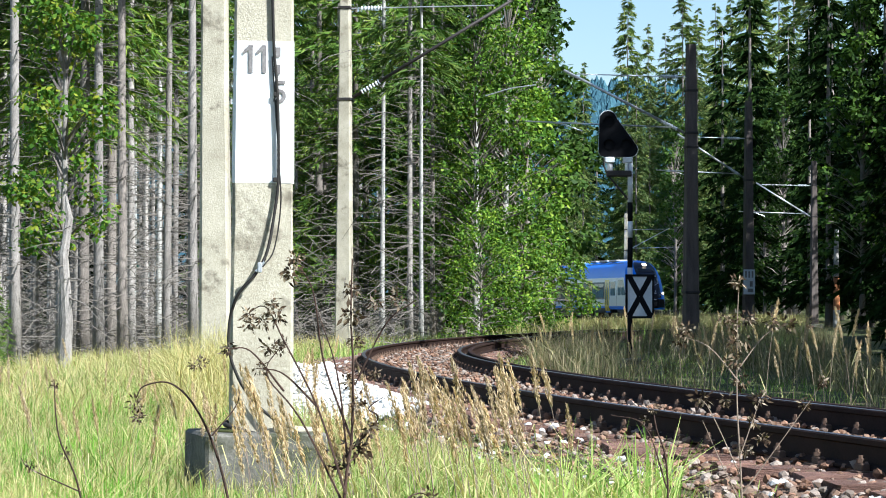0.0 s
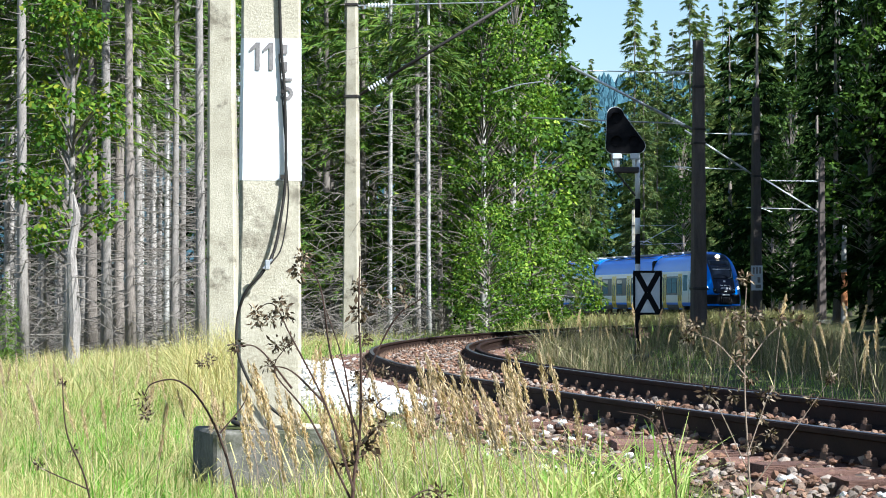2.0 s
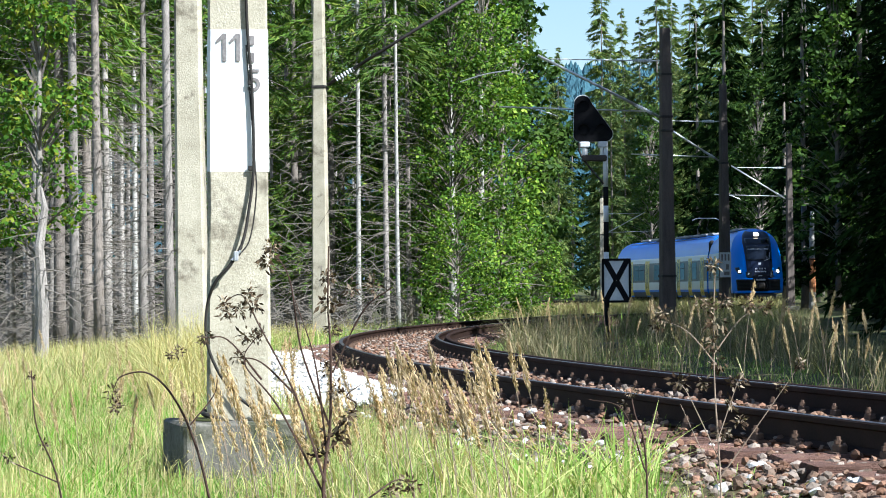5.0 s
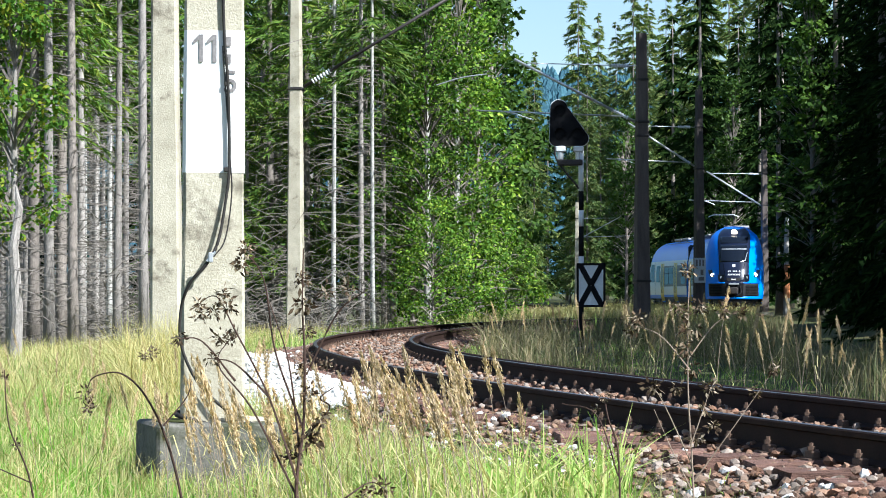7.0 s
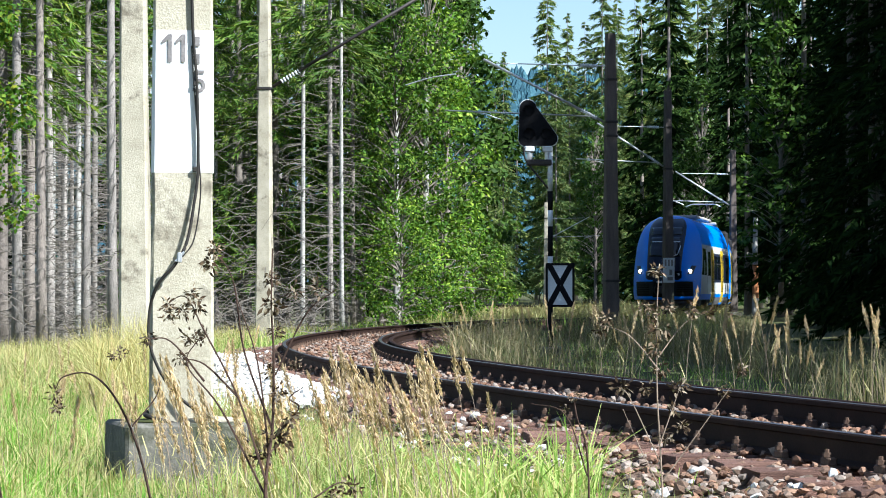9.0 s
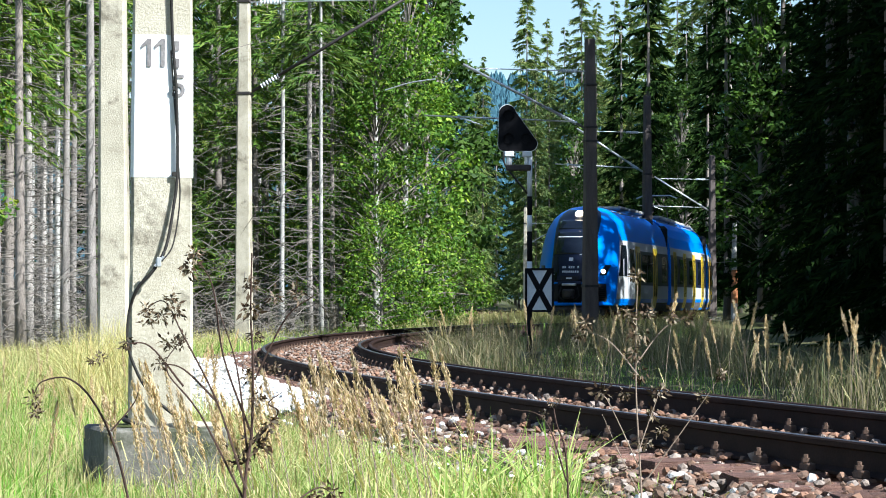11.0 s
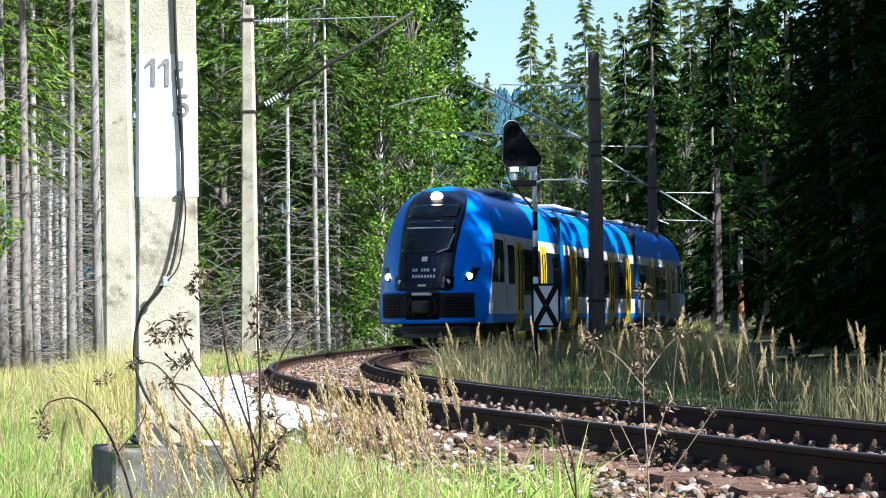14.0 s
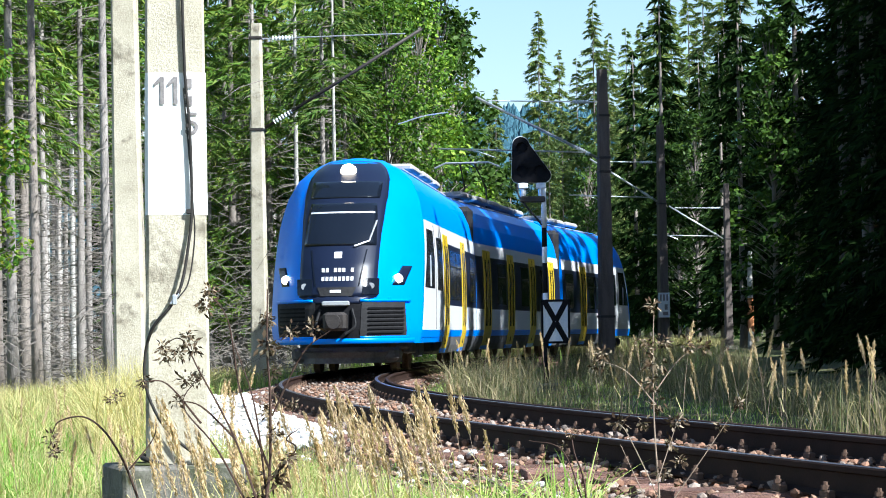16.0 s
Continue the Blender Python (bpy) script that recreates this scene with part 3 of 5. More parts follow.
    part("clamp", Geo().box((-0.02, f - 0.115, z0 - 0.535), (0.03, 0.03, 0.065), 0, 0.006).tube([(-0.045, f - 0.115, z0 - 0.56), (0.01, f - 0.115, z0 - 0.5)], 0.008), "zinc", p, "bright metal cable clamp")
    for z in (z1 - 0.34, z0 + 0.02):
        part("cable_clip", Geo().box((0.078, f - 0.008, z), (0.035, 0.02, 0.03), 0, 0.004), "cable", p)
    q = holder("pole_plinth", pose(x - 0.03, y - 0.02, base - 0.08, 0, 0, 17), "mossy square concrete plinth at the foot of a catenary pole", "plinth")
    part("block", Geo().box((0, 0, 0.05), (0.78, 0.76, 0.5), 0, 0.02), "grey_concrete", q)
    part("mortar_cap", Geo().box((0.18, -0.16, 0.312), (0.3, 0.3, 0.03), 0.4, 0.008), "concrete", q, "pale crumbled mortar on top")
    part("moss", Geo().box((-0.2, -0.1, 0.305), (0.2, 0.26, 0.02), 0.7, 0.008), "soil", q, "patch of moss")


near_pole()


def cantilever(p, sign, z_low, z_high, reach, arm=True, metal="zinc"):
    """Bracket of tubes to one side of a pole: sloping strut, top tie, registration arm, insulators."""
    e = sign * reach
    part("strut", Geo().tube([(sign * 0.2, 0, z_low), (e, 0, z_high)], 0.04, 8), metal, p, "sloping bracket strut", True)
    part("top_tie", Geo().tube([(sign * 0.15, 0, z_high - 0.12), (e * 0.9, 0, z_high - 0.1)], 0.016, 6), "zinc", p, "thin top tie")
    zr = z_low + 0.05
    if arm:
        part("registration_arm", Geo().tube([(sign * 0.5, 0, zr + 0.1), (e * 1.3, 0, zr + 0.2)], 0.024, 6), "zinc", p, "horizontal registration arm", True)
    part("steady_arm", Geo().tube(bezier([(e * 1.15, 0, zr + 0.2), (e * 1.0, 0, zr + 0.12), (e * 0.85, 0, zr - 0.05)], 5), 0.016, 6), "zinc", p, "bent steady arm")
    for a, b in (((sign * 0.2, 0, z_low), (e, 0, z_high)), ((sign * 0.15, 0, z_high - 0.12), (e * 0.9, 0, z_high - 0.1))):
        a, b = np.array(a), np.array(b)
        k = (b - a) / np.linalg.norm(b - a)
        pts = [a + k * (0.25 + 0.04 * i) for i in range(13)]
        part("insulator", Geo().tube(pts, [0.03 if i % 2 else 0.065 for i in range(13)], 8), "sign_white", p, "ribbed pale insulator")


def catenary_pole(x, y, h, w, material, label, arm=None, turn=0.0, clamps=(), lean=0.0):
    z = gz(x, y) - 0.05
    p = holder("catenary_pole", pose(x, y, z, 0, lean, turn), label, "pole", "catenary poles")
    part("shaft", taper_pole(w, w, w * 0.62, w * 0.62, h, 16, 0.03, int(abs(x) * 10)), material, p)
    part("footing", Geo().box((0, 0, 0.05), (w * 2.0, w * 2.0, 0.3), 0, 0.04), "grey_concrete", p)
    if arm:
        cantilever(p, *arm)
    for c in clamps:
        k = w * (1 - 0.38 * c / h) / 2 + 0.02
        part("clamp_band", Geo().box((0, 0, c), (2 * k, 2 * k, 0.07), 0, 0.01), "dark_steel", p, "dark clamp band")
    return p


# along the outer side of the near curve
catenary_pole(-3.36, 30.6, 11.0, 0.375, "concrete", "plain weathered concrete catenary pole behind the marked one", None, 0, (), -0.4)
catenary_pole(-3.52, 60.0, 8.75, 0.40, "concrete", "slim concrete catenary pole with a bracket over the curve", (1, 6.25, 8.5, 4.0, False, "dark_steel"), -8, (6.2, 8.4))
catenary_pole(5.62, 71.0, 8.7, 0.42, "dark_concrete", "concrete catenary pole with bracket and clamps, darkened as in shade", (-1, 6.2, 7.9, 3.7), 12, (5.8, 6.2, 7.4, 1.7))
tagpole = catenary_pole(10.35, 101.5, 9.4, 0.42, "dark_concrete", "concrete catenary pole darkened as in shade, carrying a small white plate", (-1, 6.3, 8.0, 3.0), 14, (6.2, 7.9))
catenary_pole(17.4, 136.0, 9.0, 0.42, "dark_concrete", "concrete catenary pole at the edge of the wood, darkened as in shade", (-1, 6.0, 7.8, 3.2), 8, (6.0, 7.7))
catenary_pole(11.0, 206.0, 9.0, 0.40, "concrete", "pale concrete catenary pole beside the far curve", (1, 6.0, 7.8, 3.6), -14, (6.0, 7.7))


def plate_on_pole():
    g = Geo().box((0, 0, 0), (0.46, 0.012, 1.0), 0, 0.004)
    p = part("pole_plate", g, "sign_white", m=pose(10.35, 101.18, 1.75, 0, 0, 2))
    tagged(p, "white enamel plate with dark illegible figures on a pole", "sign")
    for dx, dz, w, h in ((-0.13, 0.3, 0.07, 0.26), (0.0, 0.3, 0.07, 0.26), (0.13, 0.3, 0.07, 0.26), (0.08, -0.08, 0.12, 0.22), (0.05, -0.34, 0.22, 0.14)):
        part("figure_bar", Geo().box((dx, -0.009, dz), (w, 0.004, h)), "digit", p)


plate_on_pole()


def signal():
    """Three-cornered backboard with dark lenses on a black and white banded mast, white board with black cross below."""
    x, y = 2.58, 50.0
    z = gz(x, y) - 0.05
    p = holder("railway_signal", pose(x, y, z, 0, 0, -2), "unlit railway signal with triangular black backboard on banded mast", "railway signal")
    top = 4.62 - z
    bot = 3.70 - z
    # rounded three-cornered plate: wide below, narrow above
    pts = []
    for cx, cz, rad, a0, a1 in ((-0.27, top - 0.17, 0.17, 10, 178), (-0.33, bot + 0.13, 0.13, 180, 270), (0.17, bot + 0.15, 0.15, 270, 385)):
        for a in np.linspace(radians(a0), radians(a1), 9):
            pts.append((cx + rad * math.cos(a), cz + rad * math.sin(a)))
    n = len(pts)

    def slab(grow, y0, y1):
        c = np.mean(pts, axis=0)
        q = [(c[0] + (a - c[0]) * grow, c[1] + (b - c[1]) * grow) for a, b in pts]
        v = [(a, y0, b) for a, b in q] + [(a, y1, b) for a, b in q]
        f = [tuple(range(n)), tuple(range(2 * n - 1, n - 1, -1))] + [(i, n + i, n + (i + 1) % n, (i + 1) % n) for i in range(n)]
        return Geo().add(v, f)

    board = part("backboard", slab(1.0, -0.06, 0.0), "matt_black", p, "matt black three-cornered backboard")
    part("rim", slab(1.025, -0.045, -0.01), "sign_white", board, "thin pale rim")
    for lx, lz in ((-0.25, top - 0.22), (-0.25, bot + 0.24), (0.1, bot + 0.24)):
        part("lens", Geo().tube([(lx, -0.06, lz), (lx, -0.075, lz)], 0.095, 20), "matt_black", board, "dark unlit lens")
        hood = Geo()
        v = [(lx + 0.11 * math.cos(b), yy, lz + 0.11 * math.sin(b)) for yy in (-0.06, -0.13) for b in np.linspace(-0.3, math.pi + 0.3, 14)]
        hood.add(v, [(i, i + 1, 15 + i, 14 + i) for i in range(13)])
        part("hood", hood, "matt_black", board, "short black hood")
    for bx in (-0.24, 0.12):
        part("bracket_box", Geo().box((bx, 0.0, bot - 0.06), (0.2, 0.16, 0.12), 0, 0.02), "sign_white", p, "pale grey bracket box")
        part("neck", Geo().tube([(bx, 0, bot - 0.1), (bx, 0, bot - 0.3)], 0.06, 8), "zinc", p)
    part("platform", Geo().box((-0.05, 0.0, bot - 0.33), (0.5, 0.2, 0.12), 0, 0.02), "dark_steel", p, "dark steel junction platform")
    # mast in black and white bands
    lim = [0.0, 1.6, 2.05, bot - 1.6, bot - 1.28, bot - 0.9, bot - 0.1]
    for i in range(len(lim) - 1):
        part("mast_band", Geo().tube([(0.17, 0, lim[i]), (0.17, 0, lim[i + 1])], 0.052, 12), "sign_white" if i in (1, 3, 5) else "matt_black", p, "white painted mast section" if i in (1, 3, 5) else "black painted mast section", True)
    part("cable_tube", Geo().tube(bezier([(-0.36, -0.05, bot - 0.02), (-0.3, -0.05, bot - 0.3), (0.05, -0.05, bot - 0.75), (0.12, -0.05, bot - 0.85)]), 0.022, 6), "cable", p, "black cable in a sagging loop")
    part("foot", Geo().box((0.17, 0, 0.1), (0.5, 0.5, 0.3), 0, 0.03), "grey_concrete", p, "concrete foot")
    # board
    q = holder("chevron_board", pose(x + 0.36, y - 0.09, 0.93), "white board with two black chevrons meeting as a cross", "railway sign")
    w, h = 0.53, 0.83
    part("panel", Geo().box((0, 0, 0), (w, 0.02, h), 0, 0.006), "sign_white", q)
    for sx, sz, sw, sh in ((0, h / 2, w + 0.04, 0.045), (0, -h / 2, w + 0.04, 0.045), (-w / 2, 0, 0.045, h), (w / 2, 0, 0.045, h)):
        part("border", Geo().box((sx, -0.004, sz), (sw, 0.03, sh)), "matt_black", q, "black border")
    for sx in (-1, 1):
        for sz in (-1, 1):
            a, b = np.array((sx * w * 0.42, sz * h * 0.5)), np.array((0.0, sz * 0.005))
            d = (b - a) / np.linalg.norm(b - a)
            nrm = np.array((-d[1], d[0])) * 0.055
            c = [a + nrm, a - nrm, b - nrm, b + nrm]
            v = [(cc[0], -0.011 - 0.001 * (sx > 0), cc[1]) for cc in c] + [(cc[0], -0.016 - 0.001 * (sx > 0), cc[1]) for cc in c]
            part("chevron_arm", Geo().add(v, [(0, 1, 2, 3), (7, 6, 5, 4), (0, 4, 5, 1), (1, 5, 6, 2), (2, 6, 7, 3), (3, 7, 4, 0)]), "matt_black", q, "black chevron arm")


signal()


# ------------------------------------------------------------------ the train
CAR = 15.4
W_Z = [0.32, 0.5, 0.8, 1.2, 2.2, 2.9, 3.37, 3.72, 3.95, 4.13, 4.22]
W_X = [1.28, 1.36, 1.42, 1.43, 1.43, 1.38, 1.27, 1.10, 0.86, 0.52, 0.0]
F_Z = [0.32, 0.5, 0.75, 1.25, 1.6, 2.0, 2.6, 3.13, 3.54, 3.84, 4.05, 4.16, 4.22]
F_Y = [-0.28, -0.06, 0.0, -0.02, -0.12, -0.3, -0.72, -1.2, -1.68, -2.15, -2.65, -3.15, -3.85]
F_D = [1.45, 1.45, 1.5, 1.6, 1.65, 1.7, 1.65, 1.5, 1.3, 1.05, 0.7, 0.35, 0.0]


def wz(z):
    return float(np.interp(z, W_Z, W_X))


def nose_at(u, z, out=0.0):
    """A point of the nose: u from -1 to 1 across, z up; out: stand-off."""
    w = wz(z)
    y = float(np.interp(z, F_Z, F_Y)) - float(np.interp(z, F_Z, F_D)) * abs(u) ** 2.6
    return (u * w * (1 + out / 3), CAR / 2 + y + out, z)


def grid_faces(nu, nz):
    return [(j * nu + i, j * nu + i + 1, (j + 1) * nu + i + 1, (j + 1) * nu + i) for j in range(nz - 1) for i in range(nu - 1)]


def nose_patch(u0, u1, z0, z1, out, nu=13, nz=12, lean0=0.0, lean1=0.0, thick=0.012, bow=1.0):
    """A panel lying on the nose; lean: how far its edges move with height."""
    v = []
    for lay in (out, out - thick):
        for j in range(nz):
            k = j / (nz - 1)
            z = z0 + (z1 - z0) * k
            for i in range(nu):
                a = i / (nu - 1)
                v.append(nose_at((u0 + lean0 * k ** bow) * (1 - a) + (u1 + lean1 * k ** bow) * a, z, lay))
    n = nu * nz
    f = grid_faces(nu, nz)
    rim = [i for i in range(nu)] + [j * nu + nu - 1 for j in range(1, nz)] + [(nz - 1) * nu + i for i in range(nu - 2, -1, -1)] + [j * nu for j in range(nz - 2, 0, -1)]
    f += [(rim[(i + 1) % len(rim)], rim[i], rim[i] + n, rim[(i + 1) % len(rim)] + n) for i in range(len(rim))]
    return Geo().add(v, f)


def side_patch(sx, y0, y1, z0, z1, out=0.012, nz=5, slant0=0.0, slant1=0.0):
    """A panel on a side wall that follows its curve; slant: shift of its ends along the car at the top."""
    v = []
    for lay in (out, 0.0):
        for j in range(nz):
            k = j / (nz - 1)
            z = z0 + (z1 - z0) * k
            x = sx * (wz(z) + lay)
            v += [(x, y0 + slant0 * k, z), (x, y1 + slant1 * k, z)]
    f = [(2 * j, 2 * j + 1, 2 * j + 3, 2 * j + 2) for j in range(nz - 1)]
    n = 2 * nz
    rim = [0, 1] + [2 * j + 1 for j in range(1, nz)] + [2 * nz - 2] + [2 * j for j in range(nz - 2, 0, -1)]
    f += [(rim[(i + 1) % len(rim)], rim[i], rim[i] + n, rim[(i + 1) % len(rim)] + n) for i in range(len(rim))]
    if sx < 0:
        f = [tuple(reversed(q)) for q in f]
    return Geo().add(v, f)


def car_shell(front, back, cab):
    """The body shell between two ends; with the rounded nose on a cab car."""
    zs = np.array([0.56, 0.6, 0.65, 0.72, 0.8, 1.0, 1.2, 1.6, 2.0, 2.4, 2.8, 3.1, 3.35, 3.55, 3.72, 3.84, 3.95, 4.05, 4.13, 4.19, 4.22])
    g = Geo()
    n = len(zs)
    if cab:
        us = np.concatenate([np.linspace(-1, -0.6, 8)[:-1], np.linspace(-0.6, 0.6, 13), np.linspace(0.6, 1, 8)[1:]])
        g.add([nose_at(u, z) for z in zs for u in us], grid_faces(len(us), n))
    ends = [nose_at(1, z)[1] if cab else front for z in zs]
    steps = np.array([0, 0.15, 0.4, 0.7, 1.0])
    for sx in (-1, 1):
        v = [(sx * wz(z), e + (back - e) * k, z) for z, e in zip(zs, ends) for k in steps]
        f = grid_faces(len(steps), n)
        g.add(v, f if sx < 0 else [tuple(reversed(q)) for q in f])
    for yy, flip in ((back, True),) if cab else ((back, True), (front, False)):
        v = [(-wz(z), yy, z) for z in zs] + [(wz(z), yy, z) for z in zs[::-1]]
        g.add(v, [tuple(range(len(v)))] if flip else [tuple(range(len(v) - 1, -1, -1))])
    e = ends[0]
    g.add([(-1.36, e, 0.56), (1.36, e, 0.56), (1.36, back, 0.56), (-1.36, back, 0.56)], [(0, 1, 2, 3)])
    return g


def bogie(parent, y):
    b = part("bogie_frame", Geo().box((0, y, 0.55), (2.1, 3.0, 0.22), 0, 0.04).box((-1.0, y, 0.5), (0.16, 2.6, 0.3), 0, 0.03).box((1.0, y, 0.5), (0.16, 2.6, 0.3), 0, 0.03).box((1.08, y, 0.45), (0.1, 0.7, 0.36), 0, 0.02).box((-1.08, y, 0.45), (0.1, 0.7, 0.36), 0, 0.02), "under", parent, "grey bogie frame")
    for dy in (-1.1, 1.1):
        for sx in (-1, 1):
            part("wheel", Geo().tube([(sx * 0.68, y + dy, 0.42), (sx * 0.715, y + dy, 0.42), (sx * 0.72, y + dy, 0.42), (sx * 0.81, y + dy, 0.42)], [0.445, 0.445, 0.42, 0.418], 28), "iron", b, "steel wheel")


def dress_side(p, sx, y_top, y_low, doors, cab):
    """White and blue bands, dark window band with panes, doors with yellow posts."""
    lo, hi = y_low, y_top
    part("sill_band", side_patch(sx, lo, hi, 0.66, 0.80, 0.010), "blue", p, "blue band along the sill")
    part("lower_band", side_patch(sx, lo, hi, 0.80, 1.32, 0.008), "white", p, "white lower side panels")
    part("window_band", side_patch(sx, lo, hi, 1.32, 2.62, 0.008), "mask", p, "glossy black window band")
    part("upper_band", side_patch(sx, lo, hi, 2.62, 2.93, 0.008), "white", p, "white band above the windows")
    part("skirt", side_patch(sx, lo, hi, 0.33, 0.655, 0.006), "under", p, "dark grey skirt")
    y = lo + 0.5
    while y < hi - 1.2:
        if all(abs(y + 0.68 - d) > 1.42 for d in doors):
            w = part("window", side_patch(sx, y, y + 1.35, 1.45, 2.5, 0.016), "screen", p, "dark tinted window")
            part("window_bar", side_patch(sx, y, y + 1.35, 2.14, 2.17, 0.022, 2), "rubber", w)
            y += 1.5
        else:
            y += 0.25
    for d in doors:
        door = part("door", side_patch(sx, d - 0.55, d + 0.55, 0.42, 2.78, 0.02, 8), "yellow", p, "yellow double-leaf sliding door")
        for k in (-1, 1):
            part("door_pane", side_patch(sx, d + k * 0.26 - 0.09, d + k * 0.26 + 0.09, 0.9, 2.55, 0.026), "screen", door, "narrow tinted door pane")
        part("door_gap", side_patch(sx, d - 0.015, d + 0.015, 0.5, 2.74, 0.026), "rubber", door)
        part("door_step", side_patch(sx, d - 0.55, d + 0.55, 0.325, 0.42, 0.026, 2), "blue", door, "blue door step")


def roof_kit(p, lo, hi, seed):
    r = np.random.default_rng(seed)
    y = lo + 0.8
    while y < hi - 2.5:
        ln = r.uniform(1.2, 2.6)
        part("roof_unit", Geo().box((r.uniform(-0.1, 0.1), y + ln / 2, 4.25), (1.3, ln, 0.16), 0, 0.05), "roof_gear", p, "low grey roof equipment cover")
        y += ln + r.uniform(0.4, 1.0)
    for sx in (-1, 1):
        part("roof_rail", Geo().tube([(sx * 0.78, lo + 0.4, 4.03), (sx * 0.78, hi - 0.4, 4.03)], 0.02, 5), "roof_gear", p)


def cab_car():
    p = holder("railcar", pose(0, 0, 0), "blue electric train cab car with black front mask and lit lamps", "train car", "cars of the train")
    back = -CAR / 2 + 0.25
    part("body", car_shell(0, back, True), "blue", p, "glossy blue body shell", True)
    part("front_mask", nose_patch(-0.5, 0.5, 1.42, 4.08, 0.022, 21, 34, -0.3, 0.3, bow=3.0), "mask", p, "glossy black front mask", True)
    scr = part("windscreen", nose_patch(-0.47, 0.47, 2.38, 3.2, 0.034, 17, 13, 0.0, 0.0), "screen", p, "dark tinted windscreen", True)
    part("sun_blind", nose_patch(-0.44, 0.44, 3.0, 3.03, 0.04, 9, 2), "plate", scr, "pale blind edge")
    part("destination_display", nose_patch(-0.5, 0.5, 3.3, 3.64, 0.034, 17, 8, -0.08, 0.08), "screen", p, "dark destination display", True)
    for a, b in (((-0.2, 2.36), (-0.38, 2.46)), ((-0.38, 2.46), (-0.46, 2.85))):
        q = [np.array(nose_at(a[0] + (b[0] - a[0]) * k, a[1] + (b[1] - a[1]) * k, 0.06)) for k in np.linspace(0, 1, 5)]
        part("wiper", Geo().tube(q, 0.018, 6), "zinc", p, "light metal wiper arm")
    lamp = nose_at(0, 3.84, 0.05)
    part("top_lamp", Geo().tube([(lamp[0], lamp[1] - 0.25, lamp[2]), (lamp[0], lamp[1] + 0.01, lamp[2]), (lamp[0], lamp[1] + 0.05, lamp[2])], [0.15, 0.15, 0.11], 20), "lamp", p, "lit round top headlamp")
    part("chin", nose_patch(-0.3, 0.3, 1.3, 1.43, 0.024, 9, 4, -0.2, 0.2), "mask", p, "pointed lower end of the front mask", True)
    part("number_plate_frame", nose_patch(-0.2, 0.2, 1.44, 1.6, 0.036, 7, 3, -0.05, 0.05), "rubber", p, "black recess above the coupler")
    part("front_badge", nose_patch(-0.06, 0.08, 1.5, 1.55, 0.044, 3, 2), "plate", p, "small bright badge")
    for sx in (-1, 1):
        def pair(a, b):
            return (min(sx * a, sx * b), max(sx * a, sx * b))
        part("headlamp_housing", nose_patch(*pair(0.67, 0.8), 1.64, 2.0, 0.012, 5, 5, 0.08 * sx, 0.1 * sx), "mask", p, "dark slanted headlamp housing", True)
        c = nose_at(sx * 0.73, 1.76, 0.0)
        part("headlamp", Geo().tube([(c[0], c[1] - 0.1, c[2]), (c[0], c[1] + 0.05, c[2]), (c[0], c[1] + 0.08, c[2])], [0.085, 0.085, 0.05], 16), "lamp", p, "lit headlamp")
        c = nose_at(sx * 0.43, 1.62, 0.0)
        pod = part("marker_lamp", nose_patch(*pair(0.32, 0.52), 1.46, 1.76, 0.036, 5, 5, 0, 0.02 * sx), "screen", p, "dark glass lamp cluster")
        part("reflector", Geo().tube([(c[0], c[1] - 0.05, c[2]), (c[0], c[1] + 0.045, c[2])], 0.06, 14), "zinc", pod, "unlit round reflector")
        part("crease", nose_patch(*pair(0.27, 0.285), 1.62, 2.3, 0.034, 2, 6, 0.08 * sx, 0.08 * sx), "screen", p, "raised edge of the front mask")
        gr = part("bumper_panel", nose_patch(*pair(0.3, 0.84), 0.7, 1.32, 0.03, 9, 7, -0.03 * sx, 0.02 * sx), "rubber", p, "ribbed black buffer panel")
        for k in range(7):
            z = 0.75 + k * 0.075
            part("rib", nose_patch(*pair(0.4, 0.8), z, z + 0.03, 0.06, 8, 2), "matt_black", gr)
        for zz, h in ((1.33, 0.05), (0.655, 0.045)):
            part("surround", nose_patch(*pair(0.3, 0.87), zz, zz + h, 0.045, 9, 2), "blue", p, "blue lip round the buffer panel", True)
        part("jumper_cable", Geo().tube(bezier([nose_at(sx * 0.2, 1.2, 0.03), nose_at(sx * 0.24, 0.9, 0.12), nose_at(sx * 0.12, 0.74, 0.1)], 6), 0.025, 6), "rubber", p, "black hanging hose")
    part("coupler_recess", nose_patch(-0.33, 0.33, 0.66, 1.34, 0.02, 7, 5), "matt_black", p, "dark coupler recess")
    part("coupler", Geo().box((0, CAR / 2 + 0.12, 0.97), (0.42, 0.4, 0.34), 0, 0.05).tube([(0, CAR / 2, 0.97), (0, CAR / 2 + 0.42, 0.97)], 0.13, 12), "dark_steel", p, "dark automatic coupler")
    part("coupler_hood", Geo().box((0, CAR / 2 + 0.03, 1.3), (0.5, 0.14, 0.09), 0, 0.02), "zinc", p, "pale metal flap over the coupler")
    part("lower_lip", nose_patch(-0.93, 0.93, 0.56, 0.66, 0.06, 17, 3), "blue", p, "blue lower front lip", True)
    part("snow_plough", nose_patch(-0.9, 0.9, 0.2, 0.4, -0.35, 13, 3).box((0, CAR / 2 - 1.5, 0.36), (2.0, 0.7, 0.26), 0, 0.06), "under", p, "dark grey plough under the nose")
    part("emblem", nose_patch(-0.05, 0.05, 2.14, 2.26, 0.034, 3, 3), "plate", p, "small pale emblem")
    for z in (1.72, 1.88):
        for i in range(8):
            if not (z > 1.8 and i in (1, 5)):
                u = -0.21 + i * 0.053
                part("number_bar", nose_patch(u, u + 0.036, z, z + 0.075, 0.034, 2, 2), "plate", p)
